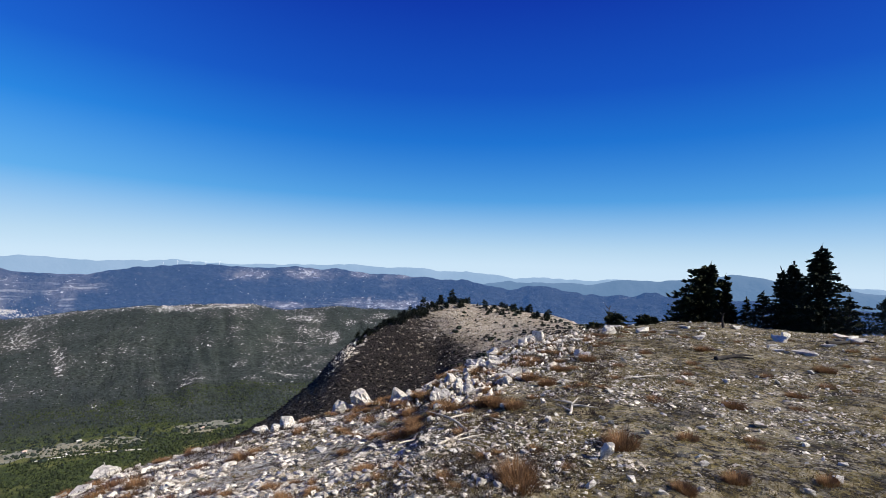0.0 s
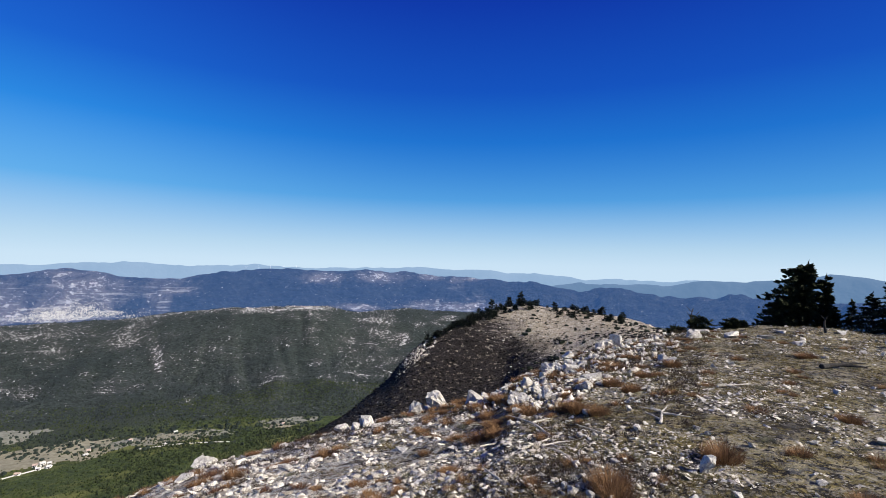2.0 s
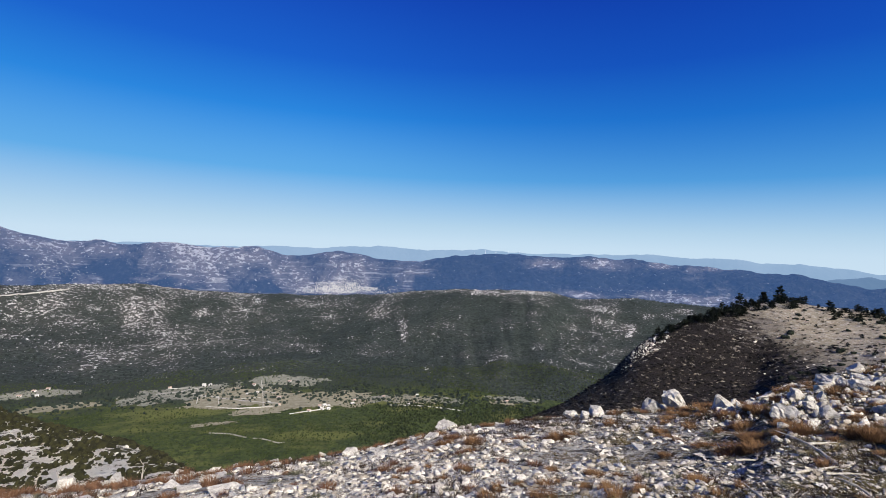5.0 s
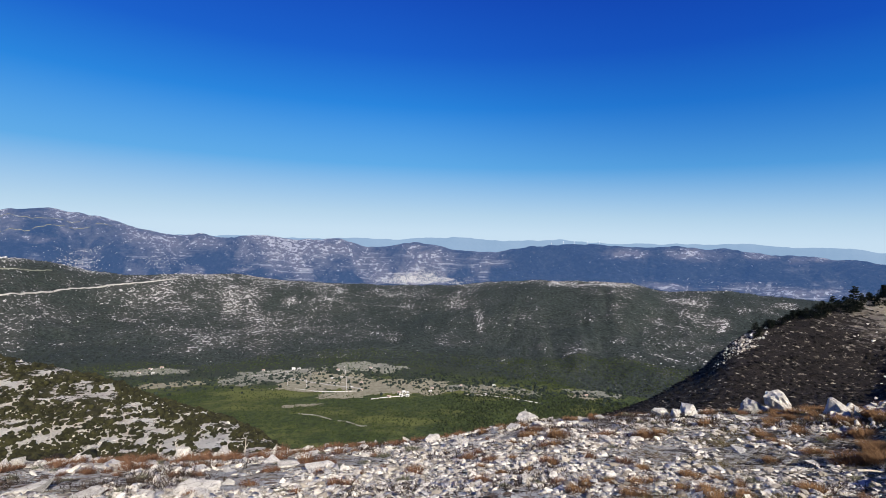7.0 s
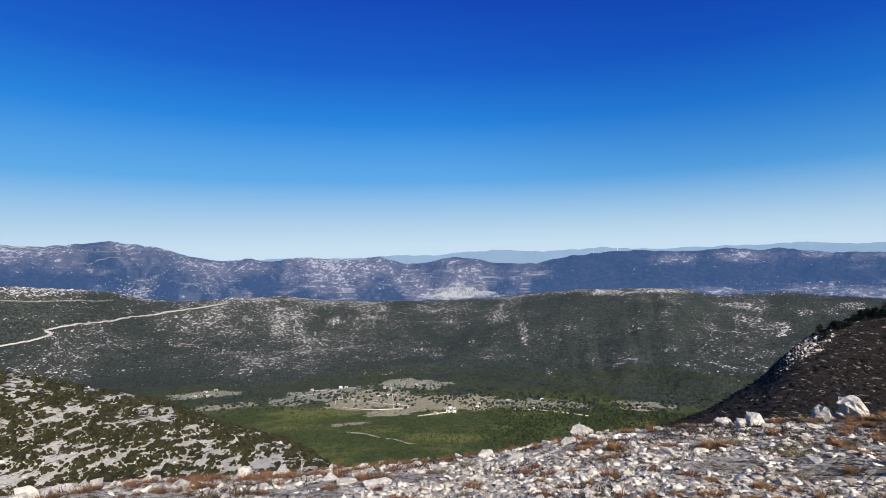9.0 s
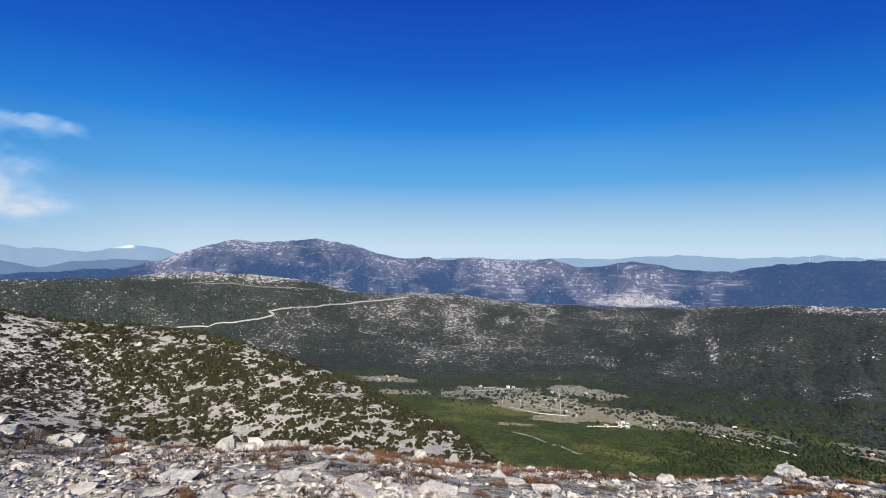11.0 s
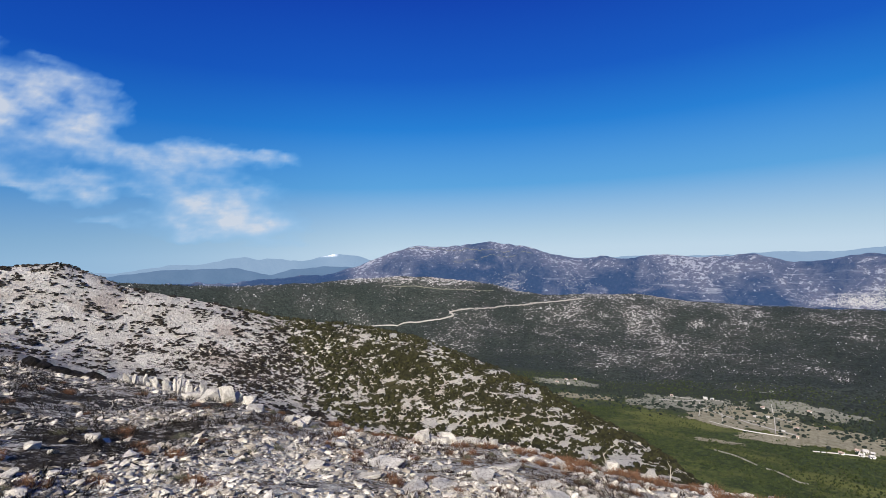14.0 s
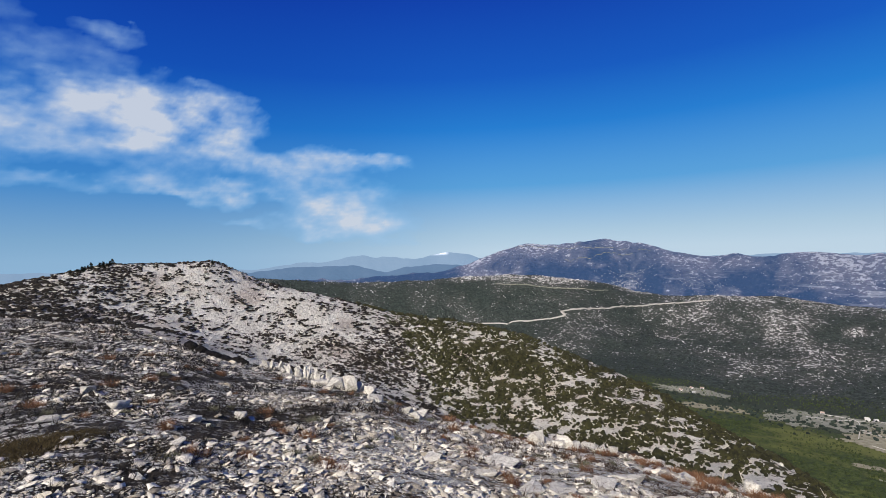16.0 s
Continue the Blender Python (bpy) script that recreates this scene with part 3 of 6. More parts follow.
BARE = [(-39.0, 0.7, 2.9, 0.97, 0.9), (-30.3, 0.66, 3.2, 0.5, 0.3), (-30.2, -0.53, 0.6, 0.26, 0.9), (-32.5, -1.27, 1.2, 0.2, 0.6), (-18.6, -1.36, 1.9, 0.65, 0.8), (-11.2, -2.5, 1.8, 0.65, 0.5),
        (-11.9, -3.94, 1.4, 0.16, 0.8), (-15.1, -4.2, 0.7, 0.13, 0.9), (-6.3, -1.64, 3.2, 0.84, 0.7), (4.3, -1.35, 2.9, 0.5, 0.5), (5.4, -2.57, 3.2, 0.9, 0.6), (-3.1, -3.76, 2.6, 0.32, 0.5),
        (12.1, -2.75, 1.9, 0.5, 0.4), (27.6, -1.32, 1.5, 0.5, 0.8), (34.1, -1.05, 2.2, 0.5, 0.8), (39.6, -0.92, 1.2, 0.32, 0.6), (44.4, -1.06, 1.3, 0.2, 0.6), (31.7, -4.6, 2.3, 0.26, 0.8), (42.7, -4.3, 4.5, 0.4, 0.8)]
EL = np.degrees(np.arctan2(ZZ - EYE_Z, np.maximum(RR, 1)))


def patches(spots):
    """Ragged patches of cover over the land."""
    a = AZ[:, None] + 0.9 * fractal(XX, YY, 90, 4, 0.6, 111)
    e = EL + 0.35 * fractal(XX, YY, 70, 4, 0.6, 112)
    out = np.zeros_like(RR)
    for az, el, wa, we, s in spots:
        out = np.maximum(out, s * np.exp(-0.5 * (((a - az) / (0.8 * wa)) ** 2 + ((e - el) / (0.8 * we)) ** 2)))
    return out


def across(*pairs):
    """A value along the headings, unsoftened."""
    p = np.array(pairs)
    return np.interp(AZ, p[:, 0], p[:, 1])[:, None]


u_, spur = SPUR["ridge"]
ridge_bare = (0.6 * spur + 0.42 * fractal(XX, YY, 90, 5, 0.65, 113) + across((-70, -0.08), (-45, 0.12), (-30, 0.16), (-20, 0.26), (-4, 0.22), (2, 0.04), (8, 0.02), (14, 0.04), (22, 0.02), (36, 0.0), (48, -0.25))
              + np.interp(u_, [0, 0.12, 0.3, 0.6, 0.85, 0.95, 1.0], [-0.45, -0.15, 0.06, 0.06, 0.06, 0.16, 0.26]))
ridge_bare = np.maximum(ridge_bare, patches(CRAGS) * (1 + 0.8 * fractal(XX, YY, 40, 4, 0.6, 114)))
u_, spur = SPUR["range"]
range_bare = (0.8 * spur + 0.95 * fractal(XX, YY, 260, 5, 0.58, 115) + across((-70, -0.3), (-45, 0.36), (-36, 0.30), (-30, 0.18), (-24, 0.06), (-20, 0.24), (0, 0.32), (11, 0.22), (16, -0.42), (45, -0.48), (60, -0.6))
              + np.interp(u_, [0, 0.5, 0.85, 1.0], [-0.22, -0.05, 0.08, 0.24]))
range_bare = np.maximum(range_bare, patches(BARE) * (1 + 0.7 * fractal(XX, YY, 60, 4, 0.6, 116)))
# sunny marks the side of the eastern hill left free of painted shade
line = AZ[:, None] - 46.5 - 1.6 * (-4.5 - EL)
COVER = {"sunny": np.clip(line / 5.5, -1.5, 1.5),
         "heath": patches([(-57, -11.5, 6, 2.6, 1.0), (-50, -12.5, 5, 2.2, 0.9), (-63, -10.0, 4, 1.2, 0.7), (-70, -8.2, 4, 0.7, 0.5), (-94, -3.0, 7, 1.6, 0.6)]),
         "bare": np.where(RR < 2300, ridge_bare, range_bare),
         "green": across((-70, 0), (-62, 0.12), (-55, 0.62), (-48, 0.85), (-30, 0.85), (-18, 0.7), (-6, 0.7)) + 0.5 * fractal(XX, YY, 40, 4, 0.55, 117)}


def place(az, r):
    """A point of the land at a heading and a distance."""
    j = int(np.clip(np.searchsorted(AZ, az), 1, len(AZ) - 1))
    f = (az - AZ[j - 1]) / (AZ[j] - AZ[j - 1])
    z = (1 - f) * np.interp(r, RR[j - 1], ZZ[j - 1]) + f * np.interp(r, RR[j], ZZ[j])
    return Vector((OX + r * math.sin(radians(az)), OY + r * math.cos(radians(az)), float(z)))


def sample(field, az, r):
    """A value of the land's cover at headings and distances."""
    j = np.clip(np.searchsorted(AZ, az), 0, len(AZ) - 1)
    k = (RR[j] < np.asarray(r)[:, None]).sum(1).clip(0, RR.shape[1] - 1)
    return field[j, k]


def places(az, r):
    """The same for arrays."""
    j = np.clip(np.searchsorted(AZ, az), 1, len(AZ) - 1)
    near = np.where(np.abs(AZ[j] - az) < np.abs(AZ[j - 1] - az), j, j - 1)
    z = np.empty(len(az))
    order = np.argsort(near, kind="stable")
    cuts = np.flatnonzero(np.diff(near[order])) + 1
    for grp in np.split(order, cuts):
        if len(grp):
            z[grp] = np.interp(r[grp], RR[near[grp[0]]], ZZ[near[grp[0]]])
    return np.stack([OX + r * np.sin(np.radians(az)), OY + r * np.cos(np.radians(az)), z], 1)


def mesh_from(name, verts, faces, material, smooth=False):
    """verts (n, 3), faces (m, 3 or 4) as arrays."""
    me = bpy.data.meshes.new(name)
    verts, faces = np.asarray(verts, np.float32), np.asarray(faces, np.int32)
    w = faces.shape[1]
    me.vertices.add(len(verts))
    me.vertices.foreach_set("co", verts.ravel())
    me.loops.add(faces.size)
    me.loops.foreach_set("vertex_index", faces.ravel())
    me.polygons.add(len(faces))
    me.polygons.foreach_set("loop_start", np.arange(0, faces.size, w, dtype=np.int32))
    if smooth:
        me.polygons.foreach_set("use_smooth", np.ones(len(faces), bool))
    me.update(calc_edges=True)
    if material:
        me.materials.append(material)
    return me


def land(name, label, category, a0, a1, s0, s1, material):
    c = np.flatnonzero((AZ >= a0 - 1e-6) & (AZ <= a1 + 1e-6))
    s = np.arange(s0, s1 + 1)
    g = np.ix_(c, s)
    v = np.stack([XX[g], YY[g], ZZ[g]], -1).reshape(-1, 3)
    nc, ns = len(c), len(s)
    i = (np.arange(nc - 1)[:, None] * ns + np.arange(ns - 1)[None]).ravel()
    ob = new(name, mesh_from(name, v, np.stack([i, i + 1, i + ns + 1, i + ns], 1), material, True))
    for key, field_ in COVER.items():
        ob.data.attributes.new(key, "FLOAT", "POINT").data.foreach_set("value", field_[g].ravel().astype(np.float32))
    return tagged(ob, label, category, kind="structure")


SPLIT = float(AZ[np.searchsorted(AZ, 6.0)])
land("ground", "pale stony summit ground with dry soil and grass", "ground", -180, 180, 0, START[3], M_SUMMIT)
land("hillside_west", "pale rocky hillside dotted with dark shrubs", "hillside", -180, SPLIT, START[3], START[7], M_WEST)
land("hillside_east", "bare stony hill with shade painted on its steep flank", "hillside", SPLIT, 180, START[3], START[7], M_EAST)
land("valley_floor", "green wooded valley floor far below the summit", "valley", -180, 180, START[7], START[8], M_VALLEY)
land("ridge", "long dark wooded ridge with white limestone patches", "ridge", -180, 180, START[8], START[11], M_RIDGE)
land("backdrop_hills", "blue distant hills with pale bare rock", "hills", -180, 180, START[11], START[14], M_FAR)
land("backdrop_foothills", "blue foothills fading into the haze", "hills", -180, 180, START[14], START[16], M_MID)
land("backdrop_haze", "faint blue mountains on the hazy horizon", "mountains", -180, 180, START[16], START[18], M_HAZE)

# ------------------------------------------------------------------ makers


def part(name, bm, material, parent, label=""):
    """Links a bmesh as one mesh object under a thing or a part."""
    me = bpy.data.meshes.new(name)
    bm.to_mesh(me)
    bm.free()
    me.materials.append(material)
    ob = new(name, me)
    ob.parent = parent
    return tagged(ob, label)


def empty(name, at, label, category, group=""):
    ob = new(name)
    ob.location = at
    return tagged(ob, label, category, group)


def hull_stone(rng, points=10, flat=0.6):
    """An angular stone of about unit width: vertices and triangles."""
    bm = bmesh.new()
    wide = rng.uniform(0.4, 0.85)
    for p in rng.normal(size=(points, 3)):
        p = p / np.linalg.norm(p) * rng.uniform(0.75, 1.05)
        bm.verts.new((p[0] * 0.5, p[1] * 0.5 * wide, p[2] * 0.5 * flat))
    bmesh.ops.convex_hull(bm, input=bm.verts)
    bmesh.ops.delete(bm, geom=[v for v in bm.verts if not v.link_faces], context="VERTS")
    bmesh.ops.triangulate(bm, faces=bm.faces)
    bmesh.ops.recalc_face_normals(bm, faces=bm.faces)
    bm.normal_update()
    bm.verts.index_update()
    v = np.array([x.co[:] for x in bm.verts])
    f = np.array([[x.index for x in q.verts] for q in bm.faces if q.normal.z > -0.45])
    bm.free()
    return v, f


def clump(rng, balls=2, sub=1, squash=0.75):
    """A bumpy cushion of leaves about one unit wide, resting on z = 0."""
    vs, fs, n = [], [], 0
    for b in range(balls):
        bm = bmesh.new()
        bmesh.ops.create_icosphere(bm, subdivisions=sub, radius=0.5 if b == 0 else 0.36)
        v = np.array([x.co[:] for x in bm.verts])
        f = np.array([[x.index for x in q.verts] for q in bm.faces if q.calc_center_median().z > -0.22])
        bm.free()
        v *= rng.uniform(0.72, 1.2, (len(v), 1))
        v[:, 2] *= squash
        if b:
            a = rng.uniform(0, 6.28)
            v += (0.34 * math.cos(a), 0.34 * math.sin(a), rng.uniform(-0.1, 0.2))
        v[:, 2] += 0.28 * squash
        vs.append(v)
        fs.append(f + n)
        n += len(v)
    return np.concatenate(vs), np.concatenate(fs)


def spire(rng, sides=4, width=0.62):
    """A small rough conifer, one unit tall."""
    v = []
    for z, w in ((0.02, 0.7), (0.34, 1.0)):
        for i in range(sides):
            a = 6.2832 * (i + rng.uniform(-0.25, 0.25)) / sides
            q = 0.5 * width * w * rng.uniform(0.7, 1.2)
            v.append((q * math.cos(a), q * math.sin(a), z + rng.uniform(-0.06, 0.06)))
    v.append((rng.uniform(-0.05, 0.05), 0, 1.0))
    f = []
    for i in range(sides):
        a, b = i, (i + 1) % sides
        f += [(a, b, b + sides), (a, b + sides, a + sides), (a + sides, b + sides, 2 * sides)]
    return np.array(v), np.array(f)


def spread(templates, at, size, rng, tall=None, tilt=0.0):
    """Many turned and scaled copies of small shapes, joined into one set of triangles."""
    vs, fs, n = [], [], 0
    kind = rng.integers(0, len(templates), len(at))
    yaw = rng.uniform(0, 2 * math.pi, len(at))
    tall = np.ones(len(at)) if tall is None else tall
    for k, (v, f) in enumerate(templates):
        i = np.flatnonzero(kind == k)
        if not len(i):
            continue
        c, s = np.cos(yaw[i])[:, None], np.sin(yaw[i])[:, None]
        sz = size[i][:, None]
        z = v[None, :, 2] * sz * tall[i][:, None]
        x, y = v[None, :, 0] * sz, v[None, :, 1] * sz
        if tilt:
            lean = rng.normal(0, tilt, (len(i), 1))
            x, z = x * np.cos(lean) - z * np.sin(lean), x * np.sin(lean) + z * np.cos(lean)
        p = np.stack([x * c - y * s, x * s + y * c, z], -1) + at[i][:, None]
        vs.append(p.reshape(-1, 3))
        fs.append((f[None] + (np.arange(len(i)) * len(v))[:, None, None]).reshape(-1, 3) + n)
        n += len(i) * len(v)
    return np.concatenate(vs), np.concatenate(fs)


def stuff(name, label, category, templates, at, size, material, rng, tall=None, tilt=0.0, smooth=False):
    v, f = spread(templates, at, size, rng, tall, tilt)
    return tagged(new(name, mesh_from(name, v, f, material, smooth)), label, category, kind="stuff")


def foliage_mat(name, dark, light, size=0.5, deep=0.5, thin=0.0):
    k = Mat(name, 0.85)
    c = k.mix(k.island(), dark, light)
    c = k.mix(k.math("MULTIPLY", k.noise(size, 4, 0.7), deep), c, tuple(v * 0.45 for v in dark))
    if thin:
        k.thin(c, thin)
    else:
        k.bump(k.noise(size * 0.4, 4, 0.7), 1.0, size * 0.4)
    return k.done(c)


def wood_mat(name, dark, light):
    k = Mat(name, 0.85)
    c = k.mix(k.noise(0.05, 5, 0.7, k.scaled(1, 1, 0.2)), dark, light)
    k.bump(k.noise(0.02, 4, 0.7), 0.6, 0.01)
    return k.done(c)


def plain_mat(name, a, b, size, rough=0.9):
    k = Mat(name, rough)
    return k.done(k.mix(k.noise(size, 5, 0.65), a, b))


M_HEATH = foliage_mat("heath", (0.022, 0.018, 0.013), (0.055, 0.044, 0.030), 0.6)
# shrub colour with the shade of flank and gully already in it
M_SHADE_TONED = foliage_mat("shade_toned_shrub", (0.007, 0.0055, 0.0045), (0.017, 0.0135, 0.010), 0.6)
M_SCRUB = foliage_mat("juniper", (0.025, 0.026, 0.010), (0.088, 0.084, 0.028), 0.6)
M_FOREST = foliage_mat("valley_trees", (0.042, 0.066, 0.018), (0.104, 0.132, 0.036), 3)
M_WOODS = foliage_mat("ridge_trees", (0.018, 0.030, 0.023), (0.062, 0.084, 0.062), 3)
M_OLD = foliage_mat("old_pine_trees", (0.026, 0.043, 0.018), (0.066, 0.090, 0.034), 3)
M_FIR = foliage_mat("fir_needles", (0.020, 0.030, 0.020), (0.065, 0.082, 0.050), 0.2, 0.35)
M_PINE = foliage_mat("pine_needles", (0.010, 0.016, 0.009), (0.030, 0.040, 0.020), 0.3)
M_BARK = wood_mat("bark", (0.035, 0.028, 0.022), (0.10, 0.085, 0.07))
M_BLEACHED = wood_mat("bleached_wood", (0.33, 0.30, 0.25), (0.62, 0.58, 0.50))
M_CHARRED = wood_mat("charred_wood", (0.012, 0.011, 0.010), (0.05, 0.045, 0.04))
M_STRAW = foliage_mat("dry_grass", (0.080, 0.043, 0.020), (0.33, 0.19, 0.092), 0.15, 0.25, 0.25)
M_MOSS = foliage_mat("brown_moss", (0.075, 0.055, 0.024), (0.22, 0.165, 0.07), 0.2, 0.3)
M_RUSSET = foliage_mat("dead_heather", (0.135, 0.068, 0.036), (0.32, 0.18, 0.105), 0.15, 0.2, 0.45)
M_SAGE = foliage_mat("grey_cushion", (0.10, 0.10, 0.065), (0.22, 0.21, 0.14), 0.12, 0.2, 0.4)

rng = np.random.default_rng(7)


def lip_at(az):
    return np.interp(az, AZ, lip_r)


def hill_at(az):
    return np.interp(az, AZ, hill_r)


def log_between(n, lo, hi):
    return np.exp(rng.uniform(np.log(lo), np.log(hi), n))


# ------------------------------------------------------------------ ridge, valley and far villages

# woods on the ridge, thinner where the rock shows
n = 26000
az = rng.uniform(-80, 62, n)
fl, rd = np.interp(az, AZ, floor_r), np.interp(az, AZ, ridge_r)
r = fl * 0.90 + rng.uniform(0, 1, n) ** 0.9 * (rd * 1.03 - fl * 0.90)
p = places(az, r)
keep = sample(COVER["bare"], az, r) < rng.uniform(-0.35, 0.5, n)
stuff("woodland", "dark pine woodland covering the far ridge", "woods", [spire(rng, 3, 0.95) for _ in range(6)], p[keep], rng.uniform(2.4, 5.0, keep.sum()), M_WOODS, rng)

# white rock in clusters on the spurs and along the crest
n = 34000
az, u = rng.uniform(-72, 46, n), rng.uniform(0.03, 1.0, n) ** 0.8
fl, rd = np.interp(az, AZ, floor_r), np.interp(az, AZ, ridge_r)
r = fl + u * (rd - fl)
p = places(az, r)
rocky = sample(COVER["bare"], az, r)
keep = rocky > rng.uniform(0.14, 0.84, n)
p, rocky = p[keep], rocky[keep]
p[:, 2] += 1.6
ROCKS = [hull_stone(rng, 8, 0.5) for _ in range(12)]
k_ = Mat("pale_crag", 0.95)
M_CRAG = k_.done(k_.mix(k_.island(), (0.52, 0.52, 0.50), (0.84, 0.83, 0.80)))
stuff("crags", "small white limestone crags breaking through the woods", "rocks", ROCKS, p, (2.6 + 3.0 * rng.pareto(2.8, len(p)).clip(0, 1.8)) * (0.75 + 0.75 * rocky.clip(0, 1)), M_CRAG, rng, tilt=0.3)

# young pine forest on the valley floor
n = 38000
az = rng.uniform(-32, 40, n)
r = np.sqrt(rng.uniform(560 ** 2, 1230 ** 2, n))
p = places(az, r)
open_land = np.exp(-((r - np.interp(az, [-30, -17, -5, 8, 19, 30], [1100, 1070, 985, 955, 940, 985])) / np.interp(az, [-30, -17, -5, 8, 19, 30], [45, 75, 120, 88, 42, 25])) ** 2)
keep = (open_land * 1.05 < rng.uniform(0, 1, n)) & (fractal(p[:, 0], p[:, 1], 90, 4, 0.55, 61) < rng.uniform(-0.5, 0.6, n))
stuff("forest", "green young pine forest on the valley floor", "forest", [spire(rng, 3, 1.25) for _ in range(6)], p[keep], rng.uniform(1.4, 3.0, keep.sum()), M_FOREST, rng)

# older, darker pines at the foot of the eastern hill
n = 9000
az = rng.uniform(4, 36, n)
r = rng.uniform(640, 960, n)
p = places(az, r)
keep = fractal(p[:, 0], p[:, 1], 120, 4, 0.55, 64) + np.interp(az, [4, 12, 36], [-0.3, 0.1, 0.4]) > rng.uniform(-0.2, 0.4, n)
stuff("forest", "dark old pine forest at the hill's foot", "forest", [spire(rng, 3, 1.1) for _ in range(6)], p[keep], rng.uniform(2.2, 4.4, keep.sum()), M_OLD, rng)


def field(label, az_c, r_c, wide, deep, material, seed):
    """A ragged clearing draped over the land."""
    na, nr = 90, 40
    a = np.linspace(-1.3, 1.3, na)[:, None] * np.ones((1, nr))
    b = np.linspace(-1.3, 1.3, nr)[None] * np.ones((na, 1))
    v = places((az_c + a * wide).ravel(), (r_c + b * deep).ravel())
    v[:, 2] += 0.9
    inside = ((np.abs(a) ** 3 + np.abs(b) ** 3) + 1.5 * fractal(a * 4 + seed, b * 2 + seed, 1.0, 4, 0.62, seed)) < 0.80
    i = (np.arange(na - 1)[:, None] * nr + np.arange(nr - 1)[None])
    ok = inside[:-1, :-1]
    i = i[ok]
    return tagged(new("field", mesh_from("field", v, np.stack([i, i + 1, i + nr + 1, i + nr], 1), material, True)), label, "field", kind="structure")


M_FALLOW = plain_mat("fallow_soil", (0.14, 0.145, 0.11), (0.25, 0.25, 0.205), 9)
M_STUBBLE = plain_mat("stubble", (0.17, 0.16, 0.105), (0.28, 0.26, 0.19), 8)
M_TRACK = plain_mat("pale_track", (0.30, 0.285, 0.255), (0.46, 0.44, 0.40), 5)
for seed, (lab, a, rr_, w, d, mm) in enumerate([
        ("grey fallow field among scattered trees", -12.5, 1070, 5.0, 50, M_FALLOW), ("dry beige field on the valley floor", -6.0, 1005, 5.4, 62, M_STUBBLE),
        ("dry beige field beside the track", 2.5, 962, 6.0, 52, M_STUBBLE), ("grey fallow field near the houses", -2.0, 1080, 4.6, 34, M_FALLOW),
        ("narrow grey clearing along the valley", 12.5, 962, 6.0, 26, M_FALLOW), ("small pale clearing in the woods", 24.5, 995, 2.8, 22, M_FALLOW),
        ("long dry strip of meadow", -21.5, 1075, 3.6, 16, M_STUBBLE), ("pale bare clearing at the slope's foot", -23.5, 1165, 3.6, 22, M_FALLOW),
        ("pale clearing in the forest", -9.0, 868, 2.6, 8, M_STUBBLE)]):
    field(lab, a, rr_, w, d, mm, seed + 3)


def track(name, label, pts, width, material, lift=1.2):
    """A road draped over the land through (heading, distance) points."""
    pts = np.array(pts, float)
    t = np.linspace(0, len(pts) - 1, (len(pts) - 1) * 14 + 1)
    a, r_ = np.interp(t, np.arange(len(pts)), pts[:, 0]), np.interp(t, np.arange(len(pts)), pts[:, 1])
    kern = np.ones(7) / 7
    a[3:-3], r_[3:-3] = np.convolve(a, kern, "valid"), np.convolve(r_, kern, "valid")
    p_ = places(a, r_)
    d = np.gradient(p_[:, :2], axis=0)
    d /= np.linalg.norm(d, axis=1, keepdims=True) + 1e-9
    side = np.stack([-d[:, 1], d[:, 0]], 1) * width / 2
    v = []
    for e, up in ((-1.15, -0.8), (-1.0, lift), (1.0, lift), (1.15, -0.8)):
        v.append(np.concatenate([p_[:, :2] + side * e, p_[:, 2:] + up], 1))
    m = len(p_)
    v = np.concatenate(v)
    f = [(q * m + i, q * m + i + 1, (q + 1) * m + i + 1, (q + 1) * m + i) for q in range(3) for i in range(m - 1)]
    return tagged(new(name, mesh_from(name, v, np.array(f), material, True)), label, "road", kind="structure")


def sight_r(az, el, lo, hi):
    """How far the land lies along a line of sight, between two distances."""
    q = np.linspace(lo, hi, 500)
    j = int(np.clip(np.searchsorted(AZ, az), 0, len(AZ) - 1))
    ang = np.degrees(np.arctan2(np.interp(q, RR[j], ZZ[j]) - EYE_Z, q))
    hit = np.flatnonzero(ang >= el)
    return float(q[hit[0]]) if len(hit) else hi


ROAD = [(-46.5, -7.9), (-44.5, -7.8), (-41, -7.6), (-38.2, -7.35), (-36.6, -7.1), (-36.2, -6.85), (-36.7, -6.5), (-34.5, -6.3), (-31.7, -6.2), (-29, -5.95), (-26.6, -5.7), (-24, -5.45), (-21.4, -5.2)]
track("road", "pale unpaved mountain road winding up the ridge", [(a, sight_r(a, e, 1150, 2000)) for a, e in ROAD], 7.5, M_TRACK, 2.5)
track("road", "faint pale track along the upper ridge", [(a, sight_r(a, e, 1150, 2000)) for a, e in [(-44, -3.3), (-41, -3.4), (-37.5, -3.9), (-34, -4.1), (-31.5, -4.2)]], 2.6, M_FALLOW, 2)
M_LANE = plain_mat("white_lane", (0.42, 0.40, 0.36), (0.56, 0.54, 0.49), 5)
LANES = [[(-12.9, -15.15), (-10.2, -15.30), (-10.2, -16.21), (-8.2, -16.33)], [(-10.2, -16.21), (-10.3, -16.84)], [(-4.0, -14.95), (-3.8, -16.12), (-3.7, -17.60)], [(-9.4, -17.19), (-6.6, -17.62), (-2.6, -17.69)], [(-6.0, -16.71), (-4.0, -16.72)], [(-8.2, -16.33), (-8.2, -17.05)], [(-0.9, -18.53), (1.6, -18.31), (3.6, -18.13)], [(10.1, -17.88), (14.0, -17.90), (16.5, -18.06), (18.8, -18.26)]]
